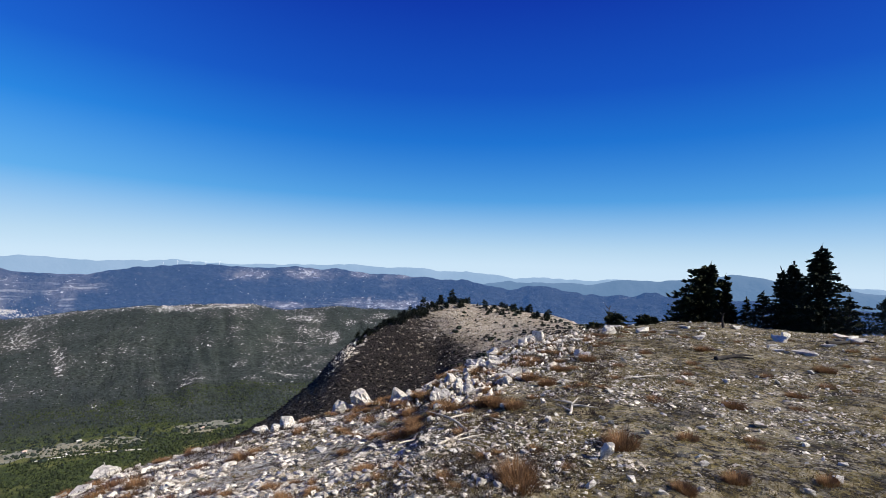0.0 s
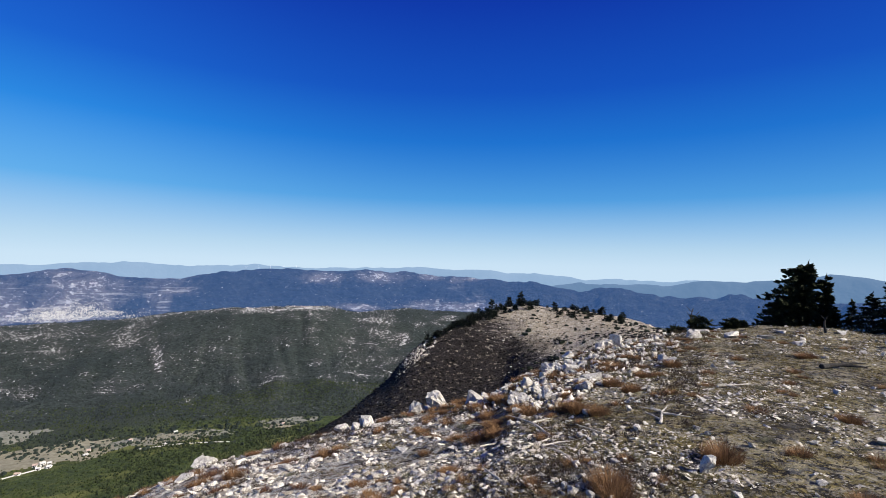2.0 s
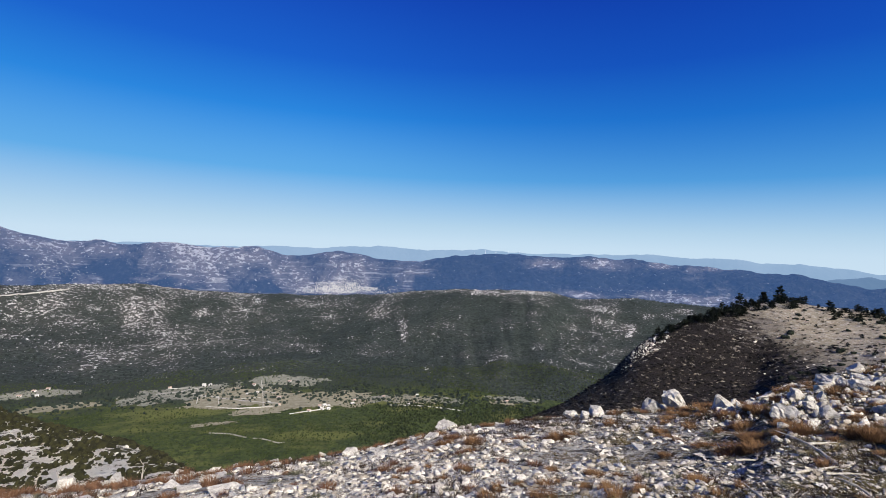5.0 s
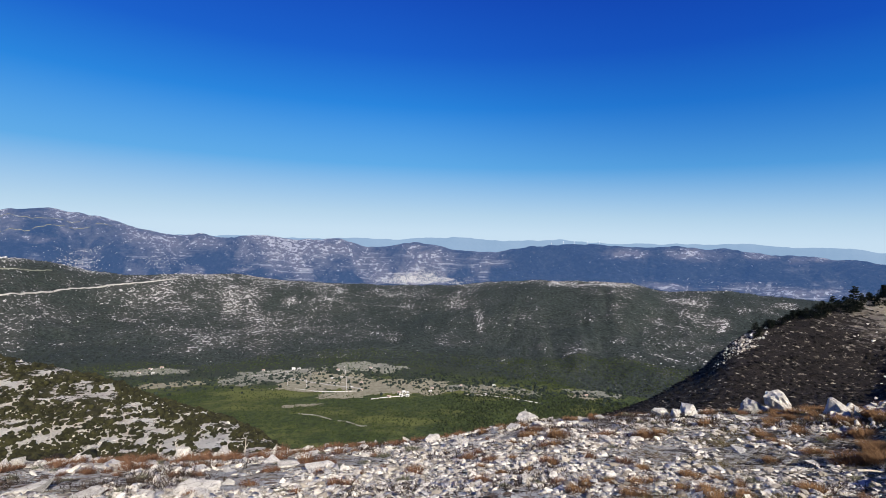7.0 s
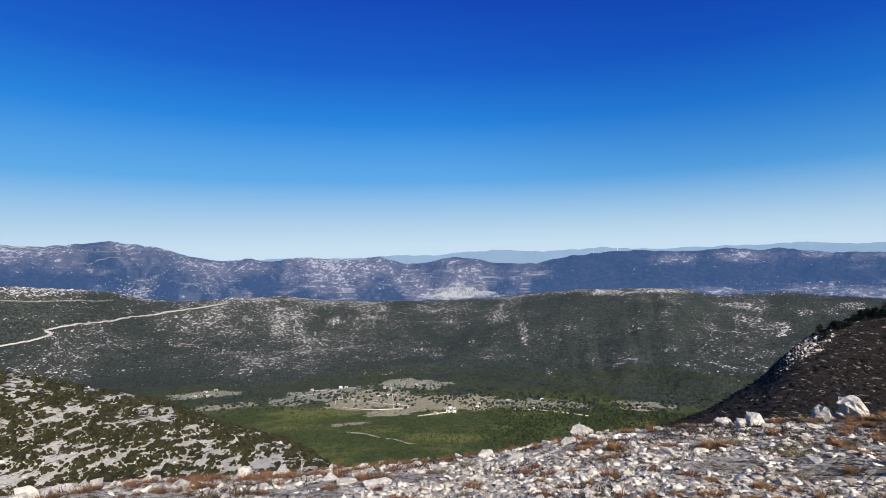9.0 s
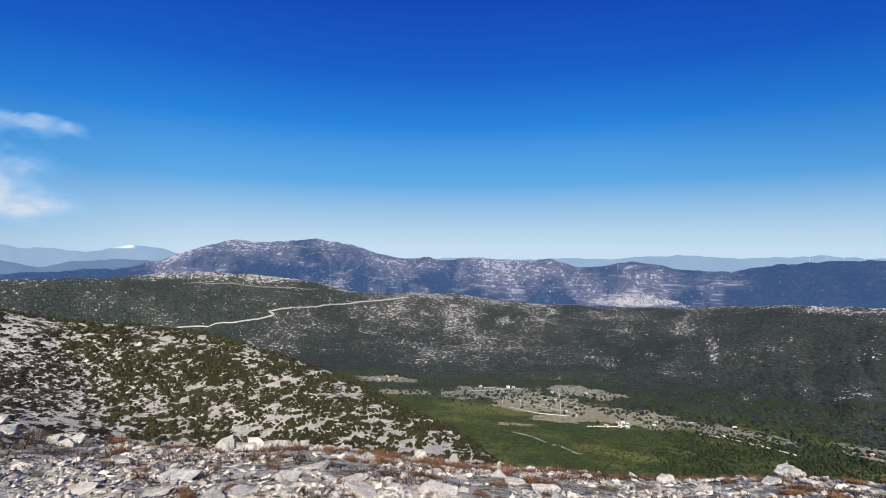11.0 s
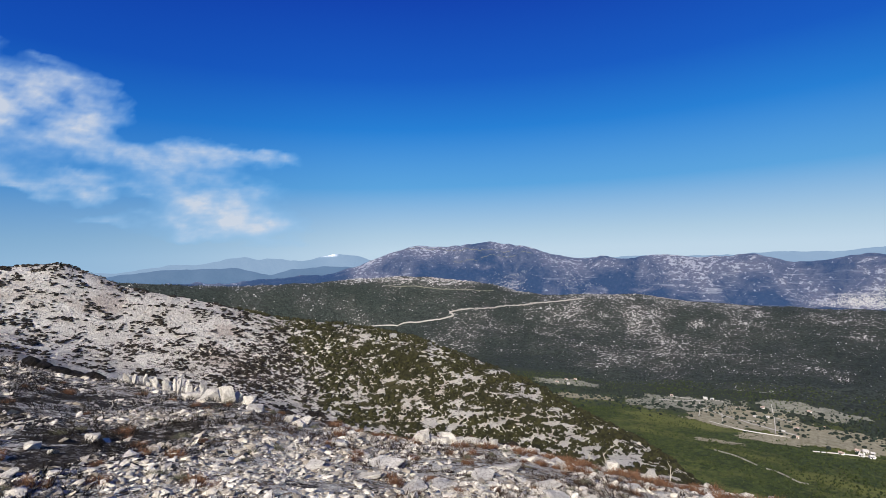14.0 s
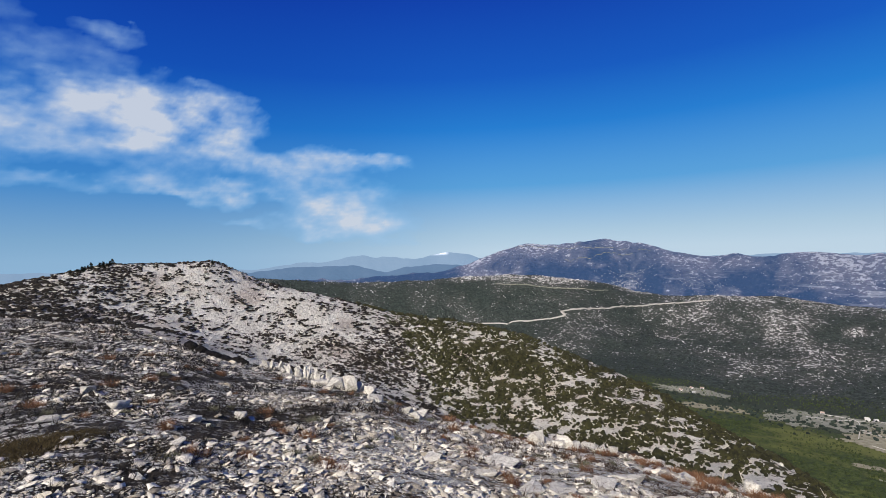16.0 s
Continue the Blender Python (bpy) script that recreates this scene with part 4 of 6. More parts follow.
for line in LANES:
    track("road", "thin white lane between farm plots", [(a, sight_r(a, e, 700, 1300)) for a, e in line], 1.2, M_LANE, 1.3)
for a, e, w, d, lab in [(-0.1, -17.56, 3.6, 24, "dry beige plot at the edge of the forest"), (-4.2, -18.08, 3.0, 16, "pale stubble plot beside the lane"), (13.0, -17.28, 3.2, 22, "bare pinkish plot among the trees"), (23.4, -17.11, 1.6, 14, "small pale plot in the woods"), (-22.9, -15.81, 3.0, 12, "dry strip of meadow at the forest edge")]:
    field(lab, a, sight_r(a, e, 700, 1300), w, d, M_STUBBLE, int(20 + abs(a)))
track("road", "straight pale lane between the fields", [(-4.1, 1075), (-3.7, 1030), (-3.4, 985), (-2.9, 950)], 3.2, M_FALLOW)
track("road", "pale lane crossing the fields", [(-10.9, 1075), (-10.0, 1045), (-8, 1010), (-4.8, 972), (-2.0, 950)], 4, M_TRACK)
track("road", "pale lane along the houses", [(-14, 1090), (-12, 1085), (-9, 1110), (-8, 1100)], 4, M_TRACK)
track("road", "pale lane at the field's edge", [(-4.6, 1035), (-3.5, 1030), (-2.4, 1020)], 4, M_TRACK)

track("road", "pale broken trail through the young forest", [(a, sight_r(a, e, 500, 1150)) for a, e in [(-9.0, -19.76), (-6.9, -20.06), (-5.3, -20.54)]], 1.5, M_FALLOW, 1.4)
track("road", "pale broken trail through the young forest", [(a, sight_r(a, e, 500, 1150)) for a, e in [(-4.6, -20.7), (-3.6, -20.81), (-2.1, -21.32), (-1.3, -21.34)]], 1.5, M_FALLOW, 1.4)
for lab, line in (("faint road cut across the far mountain", [(-41.5, 0.9), (-38, 0.85), (-35, 0.7), (-32, 0.55), (-29.5, 0.3)]), ("faint lower road on the far mountain", [(-36, -0.65), (-33, -0.5), (-30.4, -0.3), (-27, 0.0)])):
    track("road", lab, [(a, sight_r(a, e, 3100, 3760)) for a, e in line], 4.5, M_FALLOW, 2)


def house_meshes(w, d, h):
    """Walls with gables and a pitched roof with eaves."""
    wall, roof = bmesh.new(), bmesh.new()
    lo = [wall.verts.new(c) for c in ((-w, -d, -2), (w, -d, -2), (w, d, -2), (-w, d, -2))]
    hi = [wall.verts.new(c) for c in ((-w, -d, h), (w, -d, h), (w, d, h), (-w, d, h))]
    g = [wall.verts.new(c) for c in ((-w, 0, h + d * 0.5), (w, 0, h + d * 0.5))]
    for i in range(4):
        wall.faces.new((lo[i], lo[(i + 1) % 4], hi[(i + 1) % 4], hi[i]))
    wall.faces.new((hi[3], hi[0], g[0]))
    wall.faces.new((hi[1], hi[2], g[1]))
    for sgn in (-1, 1):
        rows = [(-w - 0.5, sgn * (d + 0.6), h - 0.2), (w + 0.5, sgn * (d + 0.6), h - 0.2), (w + 0.5, 0, h + d * 0.5 + 0.15), (-w - 0.5, 0, h + d * 0.5 + 0.15)]
        a = [roof.verts.new(c) for c in rows]
        b = [roof.verts.new((c[0], c[1], c[2] + 0.35)) for c in rows]
        roof.faces.new(a)
        roof.faces.new(b)
        for i in range(4):
            roof.faces.new((a[i], a[(i + 1) % 4], b[(i + 1) % 4], b[i]))
    bmesh.ops.recalc_face_normals(roof, faces=roof.faces)
    bmesh.ops.recalc_face_normals(wall, faces=wall.faces)
    return wall, roof


def panel(w, h, y, x0, z0, depth=0.18):
    bm = bmesh.new()
    bmesh.ops.create_cube(bm, size=1, matrix=Matrix.LocRotScale((x0, y, z0), None, (w, depth, h)))
    return bm


M_PLASTER = plain_mat("white_plaster", (0.66, 0.64, 0.60), (0.80, 0.78, 0.74), 2)
M_TILE = plain_mat("roof_tiles", (0.34, 0.25, 0.20), (0.48, 0.38, 0.32), 1)
M_SHEET = plain_mat("pale_roofing", (0.42, 0.41, 0.39), (0.58, 0.57, 0.54), 1)
M_DARK = plain_mat("dark_opening", (0.02, 0.02, 0.025), (0.05, 0.05, 0.06), 1, 0.3)


def house(label, az, r, w, d, h, turn, roof_mat):
    ob = empty("house", place(az, r), label, "house", "farmhouses in the valley")
    ob.rotation_euler = (0, 0, radians(turn))
    w, d, h = 0.54 * w, 0.6 * d, 0.65 * h
    wall, roof = house_meshes(w, d, h)
    part("wall", wall, M_PLASTER, ob)
    part("roof", roof, roof_mat, ob)
    part("door", panel(1.2, 2.1, -d - 0.04, -w * 0.2, 1.05), M_DARK, ob)
    for x in (-0.65, 0.35):
        part("window", panel(1.3, 1.2, -d - 0.04, w * x, h * 0.6), M_DARK, ob)
    return ob


HOUSES = [(-9.65, 1118, 6, 4.5, 4, 12, 1), (-9.05, 1112, 5, 4, 3.5, 30, 1), (-4.4, 1028, 6.5, 4, 3.5, 5, 1), (-5.3, 1022, 6, 4, 3.5, -10, 1), (2.85, 925, 6, 4.5, 5, 20, 1), (2.35, 924, 5, 4, 4, -15, 0),
          (3.35, 923, 4, 3.5, 4, 8, 1), (-2.1, 985, 6, 4, 3.5, 40, 0), (0.1, 1010, 4, 3.5, 3.5, 15, 0), (-24.6, 1160, 6, 4.5, 4, 0, 0), (-23.4, 1150, 5, 4, 4, 25, 1), (-1.0, 1075, 5, 4, 4, -20, 0),
          (6.2, 955, 5, 4, 4, 10, 0), (13.4, 985, 5, 4, 4, -5, 1), (-6.8, 1060, 5, 4, 3.5, 50, 0), (-3.1, 960, 4, 3, 3, 0, 1), (9.5, 975, 5, 4, 4, 18, 0), (-12.8, 1120, 5, 4, 4, 22, 0)]
HOUSES += [(a, sight_r(a, e, 700, 1300), 5.5, 4, 4, turn, pale) for a, e, turn, pale in [(-9.6, -15.19, 10, 1), (2.6, -18.21, -12, 1), (3.3, -18.21, 20, 1), (-2.1, -17.63, 5, 0), (-4.7, -15.39, -8, 0), (6.0, -17.74, 15, 1), (1.2, -18.34, -20, 0), (-22.6, -14.04, 8, 0), (-23.6, -14.10, -15, 0), (12.6, -17.82, 4, 1), (23.8, -16.97, 12, 0)]]
for a, r_, w, d, h, turn, pale in HOUSES:
    house("white farmhouse with a pale flat-pitched roof" if pale else "small white house with a tiled roof", a, r_, w, d, h, turn, M_SHEET if pale else M_TILE)

# trees dotted over the open fields
n = 1500
az = rng.uniform(-30, 28, n)
r = np.interp(az, [-30, -17, -5, 8, 19, 30], [1110, 1070, 1025, 990, 960, 990]) + rng.normal(6, 36, n)
p = places(az, r)
stuff("orchard_trees", "dark scattered trees dotted over the valley fields", "trees", [clump(rng, 2, 1, 1.0) for _ in range(5)], p, 2.4 + 5.2 * rng.uniform(0, 1, n) ** 2, M_WOODS, rng, rng.uniform(0.8, 1.2, n))

# villages on the far slopes
k_ = Mat("town_walls", 0.9)
M_TOWN = k_.done(k_.mix(k_.island(), (0.38, 0.38, 0.37), (0.74, 0.73, 0.70)))
wall, roof = house_meshes(0.5, 0.4, 0.45)
bmesh.ops.triangulate(wall, faces=wall.faces)
wall.verts.index_update()
HOUSE = (np.array([v.co[:] for v in wall.verts]), np.array([[v.index for v in f.verts] for f in wall.faces]))
HOUSE[0][:, 2] = HOUSE[0][:, 2].clip(-0.2, 1)
wall.free(), roof.free()


def village(label, az_c, r_c, wa, wr, count, size):
    a, r_ = rng.normal(az_c, wa, count), rng.normal(r_c, wr, count)
    stuff("village", label, "village", [HOUSE], places(a, r_), rng.uniform(0.4, 0.8, count) * size, M_TOWN, rng)


village("dense white hill village in the plain", 4.4, sight_r(4.4, -5.0, 2500, 3300), 2.4, 26, 2600, 5.2)
village("loose white village at the mountain's foot", -29.6, sight_r(-29.6, -3.5, 2700, 3500), 1.1, 35, 260, 5.5)
village("white hamlet strung along the mountain slope", -28.6, sight_r(-28.6, -2.45, 2700, 3600), 1.7, 14, 130, 4.5)
village("scattered pale houses below the bare hill", -22.6, sight_r(-22.6, -3.3, 2700, 3500), 1.3, 30, 110, 4.5)
village("scattered pale houses along the far plain", 38, sight_r(38, -4.3, 2600, 3500), 4.5, 60, 160, 4)
village("scattered pale houses on the low hills", -12, sight_r(-12, -3.9, 2600, 3500), 3.0, 50, 140, 4.5)
village("pale farmsteads in the eastern plain", 62, sight_r(62, -4.2, 2600, 3500), 5.0, 60, 40, 4)

# wind turbines on the far crest
M_WHITE = plain_mat("white_steel", (0.78, 0.78, 0.78), (0.82, 0.82, 0.82), 3, 0.4)


def turbine(az, turn):
    r_ = float(np.interp(az, AZ, range_r))
    ob = empty("wind_turbine", place(az, r_), "slender white wind turbine on the far crest", "wind turbine", "wind turbines on the crest")
    ob.rotation_euler = (0, 0, radians(turn))
    ob.scale = (0.42, 0.42, 0.42)
    bm = bmesh.new()
    bmesh.ops.create_cone(bm, segments=8, radius1=1.6, radius2=1.0, depth=50, cap_ends=True, matrix=Matrix.Translation((0, 0, 23)))
    part("tower", bm, M_WHITE, ob)
    bm = bmesh.new()
    bmesh.ops.create_cube(bm, size=1, matrix=Matrix.LocRotScale((0, 0, 48.5), None, (2.4, 6, 2.6)))
    nac = part("nacelle", bm, M_WHITE, ob)
    for i in range(3):
        bm = bmesh.new()
        m = Matrix.LocRotScale((0, -3.6, 48.5), Euler((0, radians(120 * i + turn * 3), 0)), None) @ Matrix.Translation((0, 0, 11))
        bmesh.ops.create_cone(bm, segments=6, radius1=1.0, radius2=0.3, depth=22, cap_ends=True, matrix=m)
        part("blade", bm, M_WHITE, nac)


for a, turn in ((19.4, 20), (20.7, 26), (21.9, 15), (23.3, 32), (24.6, 22)):
    turbine(a, turn)

# ------------------------------------------------------------------ clouds

CLOUDS = [(-89.5, 14.3, 3.7, 2.2, 1.0), (-84.0, 15.1, 5.0, 2.5, 1.1), (-77.2, 15.4, 4.7, 2.3, 1.05), (-78.8, 11.6, 5.3, 2.2, 0.85), (-72.3, 14.7, 2.2, 2.1, 0.75), (-85.8, 11.8, 4.1, 1.4, 0.65), (-64.1, 11.2, 7.4, 1.1, 0.95), (-59.0, 11.5, 3.3, 0.6, 0.8), (-66.6, 9.6, 4.2, 1.7, 0.75), (-61.0, 7.4, 5.6, 1.5, 0.85),
          (-61.7, 4.7, 6.6, 1.5, 0.8), (-58.6, 3.2, 4.5, 1.0, 0.55), (-67.3, 4.6, 6.5, 0.5, 0.55), (-81.3, 8.1, 8.6, 0.7, 0.75), (-74.1, 7.5, 2.8, 0.9, 0.7), (-87.4, 19.7, 5.5, 0.9, 0.42), (-83.0, 21.7, 2.5, 0.6, 0.5), (-90.6, 17.6, 3.0, 1.1, 0.35), (-91.0, 22.0, 1.9, 0.8, 0.5), (-97, 13.0, 7, 3.0, 0.9)]


def cloud_bank():
    a, e = np.meshgrid(np.arange(-112, -46, 0.25), np.arange(1.2, 30, 0.25), indexing="ij")
    wa = a + 2.2 * fractal(a, e * 1.6, 3.2, 5, 0.6, 71)
    we = e + 1.1 * fractal(a * 0.7, e * 1.6, 2.4, 5, 0.6, 83)
    dens = np.zeros_like(a)
    for ca, ce, ra, re, s in CLOUDS:
        q = ((wa - ca) / ra) ** 2 + ((we - ce) / np.where(we > ce, re, re * 1.15)) ** 2
        dens = dens + (1.15 - np.minimum(dens, 1.15)) * 0.85 * s * np.clip(1 - q / 2.7, 0, 1)
    dens = dens * (1.0 + 0.85 * fractal(a * 0.7, e * 1.4, 3.0, 5, 0.62, 97))
    dist = 4860.0
    ar, er = np.radians(a), np.radians(e)
    v = np.stack([OX + dist * np.cos(er) * np.sin(ar), OY + dist * np.cos(er) * np.cos(ar), EYE_Z + dist * np.sin(er)], -1).reshape(-1, 3)
    na, ne = a.shape
    i = (np.arange(na - 1)[:, None] * ne + np.arange(ne - 1)[None]).ravel()
    me = mesh_from("backdrop_cloud", v, np.stack([i, i + 1, i + ne + 1, i + ne], 1), None, True)
    me.attributes.new("cover", "FLOAT", "POINT").data.foreach_set("value", dens.ravel().astype(np.float32))
    m = bpy.data.materials.new("thin_cloud")
    m.use_nodes = True
    nt, ln = m.node_tree.nodes, m.node_tree.links
    nt.clear()
    att = nt.new("ShaderNodeAttribute")
    att.attribute_name = "cover"
    co = nt.new("ShaderNodeTexCoord")
    ns = nt.new("ShaderNodeTexNoise")
    ns.inputs["Scale"].default_value, ns.inputs["Detail"].default_value, ns.inputs["Roughness"].default_value = 1 / 260, 5, 0.55
    sq = nt.new("ShaderNodeVectorMath")
    sq.operation = "MULTIPLY"
    sq.inputs[1].default_value = (0.8, 0.8, 1.5)
    ln.new(co.outputs["Object"], sq.inputs[0])
    ln.new(sq.outputs[0], ns.inputs["Vector"])
    mul = nt.new("ShaderNodeMath")
    mul.operation = "MULTIPLY_ADD"
    ln.new(ns.outputs["Fac"], mul.inputs[0])
    mul.inputs[1].default_value = 1.3
    mul.inputs[2].default_value = -0.66
    add = nt.new("ShaderNodeMath")
    add.operation = "MULTIPLY_ADD"
    ln.new(mul.outputs[0], add.inputs[0])
    ln.new(att.outputs["Fac"], add.inputs[1])
    ln.new(att.outputs["Fac"], add.inputs[2])
    rg = nt.new("ShaderNodeMapRange")
    rg.inputs["From Min"].default_value, rg.inputs["From Max"].default_value = 0.14, 1.30
    rg.inputs["To Max"].default_value = 0.90
    ln.new(add.outputs[0], rg.inputs["Value"])
    em = nt.new("ShaderNodeEmission")
    hue = nt.new("ShaderNodeMix")
    hue.data_type = "RGBA"
    ln.new(rg.outputs[0], hue.inputs["Factor"])
    hue.inputs["A"].default_value, hue.inputs["B"].default_value = (0.15, 0.40, 0.70, 1), (0.50, 0.52, 0.565, 1)
    ln.new(hue.outputs["Result"], em.inputs["Color"])
    tr = nt.new("ShaderNodeBsdfTransparent")
    mx = nt.new("ShaderNodeMixShader")
    ln.new(rg.outputs[0], mx.inputs[0])
    ln.new(tr.outputs[0], mx.inputs[1])
    ln.new(em.outputs[0], mx.inputs[2])
    out = nt.new("ShaderNodeOutputMaterial")
    ln.new(mx.outputs[0], out.inputs[0])
    me.materials.append(m)
    tagged(new("backdrop_cloud", me), "thin white ragged cloud drifting over the hills", "cloud", kind="structure")


cloud_bank()

# ------------------------------------------------------------------ the two hillsides



def face_r(az, n):
    """Distances on the steep face that a hill turns to the summit."""
    lip, top = lip_at(az), hill_at(az)
    foot = lip + 0.6 * (top - lip)
    return np.where(rng.uniform(0, 1, n) < 0.8, foot + rng.uniform(0, 1, n) * (1.04 * top - foot), log_between(n, 1.2 * lip, foot))


BUSH = [clump(rng, 1 + (q > 5), 1, 0.7) for q in range(8)]

# heath and juniper on the western hill
n = 50000
az = rng.uniform(-104, -5, n)
r = face_r(az, n)
p = places(az, r)
patch = np.where(az < -60, fractal(p[:, 0], p[:, 1], 2.7, 3, 0.6, 54), fractal(p[:, 0], p[:, 1], 3.4, 5, 0.7, 52))
green = np.interp(az, [-104, -84, -76, -68, -60, -52, -40, -20, -8], [0.46, 0.26, 0.02, -0.03, 0.0, 0.15, 0.17, 0.08, 0.04])
keep = 0.95 * patch + green + 0.16 * sample(COVER["heath"], az, r) > rng.uniform(0.03, 0.21, n)
scrub = keep & (az + 9 * fractal(p[:, 0], p[:, 1], 30, 3, 0.5, 53) > -57 + 16 * (1 - r / hill_at(az)).clip(0, 0.45))
heath = keep & ~scrub
size = (0.38 + 0.95 * rng.uniform(0, 1, n) ** 2) * (r / 100) ** 0.45
stuff("heath", "low dark brown heath cushions on the pale hillside", "shrubs", BUSH, p[heath], size[heath] * 0.9, M_HEATH, rng, rng.uniform(0.4, 0.75, heath.sum()))
stuff("scrub", "olive green juniper scrub covering the slope", "shrubs", BUSH, p[scrub], size[scrub] * 0.85, M_SCRUB, rng, rng.uniform(0.8, 1.5, scrub.sum()))
# darker heath between the near edge and the foot of the hill
n = 6500
az = rng.uniform(-76, -28, n)
r = lip_at(az) * np.exp(rng.uniform(np.log(1.15), np.log(4.5), n))
p = places(az, r)
keep = fractal(p[:, 0], p[:, 1], 6, 5, 0.6, 56) + np.interp(az, [-76, -66, -58, -40, -28], [-0.05, 0.12, 0.32, 0.22, -0.1]) > rng.uniform(-0.05, 0.25, n)
stuff("heath", "dark brown heath below the rocky edge", "shrubs", BUSH, p[keep], rng.uniform(0.2, 0.55, keep.sum()) * (r[keep] / 20) ** 0.5, M_HEATH, rng, rng.uniform(0.5, 0.9, keep.sum()))
# black bushes added in place of the shadow in the gully behind the near edge
n = 110
az = rng.uniform(-77.6, -72.6, n)
r = lip_at(az) * rng.uniform(0.99, 1.10, n)
stuff("gully_shade_bushes", "dark bushes added for the shadow of a gully", "shrubs", BUSH, places(az, r), rng.uniform(0.3, 0.75, n) * (r / 25) ** 0.5, M_SHADE_TONED, rng, rng.uniform(0.7, 1.2, n))

# broken white rock between the shrubs
n = 16000
az = rng.uniform(-104, -5, n)
r = face_r(az, n)
p = places(az, r)
keep = fractal(p[:, 0], p[:, 1], 22, 4, 0.6, 58) > rng.uniform(-0.25, 0.35, n)
p = p[keep]
stuff("hillside_rocks", "broken white limestone strewn over the hillside", "rocks", ROCKS, p, (0.18 + 0.42 * rng.pareto(3, len(p)).clip(0, 2)) * (r[keep] / 70) ** 0.5, M_GRAVEL, rng, rng.uniform(0.6, 1.4, len(p)), 0.4)

# heath coloured dark for the shade on the eastern hill's flank, sparse cushions on its sunny side
n = 8500
az = rng.uniform(18, 72, n)
r = face_r(az, n)
p = places(az, r)
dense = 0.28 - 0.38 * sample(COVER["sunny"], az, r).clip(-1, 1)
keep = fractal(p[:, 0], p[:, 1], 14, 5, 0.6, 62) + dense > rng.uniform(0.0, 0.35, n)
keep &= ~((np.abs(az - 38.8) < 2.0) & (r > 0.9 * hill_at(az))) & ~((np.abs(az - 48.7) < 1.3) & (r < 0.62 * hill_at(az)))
stuff("heath", "heath with shade in its colour on the hill's flank", "shrubs", BUSH, p[keep], (0.3 + 0.6 * rng.uniform(0, 1, keep.sum()) ** 2) * (r[keep] / 90) ** 0.3, M_SHADE_TONED, rng, rng.uniform(0.35, 0.7, keep.sum()))
n = 7000
az = np.concatenate([rng.uniform(24, 70, 5200), rng.normal(38.6, 1.0, 900), rng.normal(48.6, 0.8, 900)])
r = face_r(az, n)
r[5200:6100] = hill_at(az[5200:6100]) * rng.uniform(0.90, 1.0, 900)
r[6100:] = hill_at(az[6100:]) * rng.uniform(0.42, 0.60, 900)
p = places(az, r)
keep = ((np.arange(n) >= 5200) & (rng.uniform(0, 1, n) < 0.6)) | (fractal(p[:, 0], p[:, 1], 18, 4, 0.6, 66) > rng.uniform(-0.1, 0.4, n) + 0.36 * (az < 46))
stuff("hillside_rocks", "grey scree stones on the eastern hill", "rocks", ROCKS, p[keep], (0.15 + 0.35 * rng.pareto(3, keep.sum()).clip(0, 2)) * (r[keep] / 70) ** 0.5 * np.where(np.arange(n)[keep] < 5200, 1, 1.25), M_GRAVEL, rng, None, 0.4)

n = 330
az = np.concatenate([rng.uniform(50, 67, 260), rng.normal(60, 2.5, 70)])
r = hill_at(az) * rng.uniform(0.45, 0.98, n)
stuff("juniper", "dark round juniper bushes dotted over the scree", "shrubs", [clump(rng, 3, 2, 0.8) for _ in range(4)], places(az, r), (0.35 + 1.2 * rng.uniform(0, 1, n) ** 3) * (r / 150) ** 0.5, M_PINE, rng, rng.uniform(0.6, 1.0, n))

# ------------------------------------------------------------------ trees


def limb(bm, pts, radii, sides=6):
    """A tapered bent tube."""
    rings = []
    for i, (p_, r_) in enumerate(zip(pts, radii)):
        d = (Vector(pts[min(i + 1, len(pts) - 1)]) - Vector(pts[max(i - 1, 0)])).normalized()
        q = d.to_track_quat("Z", "Y")
        rings.append([bm.verts.new(Vector(p_) + q @ Vector((r_ * math.cos(6.2832 * k / sides), r_ * math.sin(6.2832 * k / sides), 0))) for k in range(sides)])
    for a, b in zip(rings, rings[1:]):
        for k in range(sides):
            bm.faces.new((a[k], a[(k + 1) % sides], b[(k + 1) % sides], b[k]))
    bm.faces.new(rings[-1])
    bm.faces.new(list(reversed(rings[0])))


def spray(v, f, at, out, size, rnd):
    """A small tuft of needles: three crossed leaf-shaped blades."""
    up = Vector((0, 0, 1))
    side = out.cross(up)
    side = side.normalized() if side.length > 1e-3 else Vector((1, 0, 0))
    for k in range(3):
        a = rnd.uniform(0, 3.14)
        s = (side * math.cos(a) + up * math.sin(a)) * size * rnd.uniform(0.28, 0.5)
        tip = at + out * size * rnd.uniform(0.8, 1.3) + up * size * rnd.uniform(-0.25, 0.35)
        mid = at + out * size * 0.45
        n0 = len(v)
        v += [at[:], (mid + s)[:], tip[:], (mid - s)[:]]
        f.append((n0, n0 + 1, n0 + 2, n0 + 3))


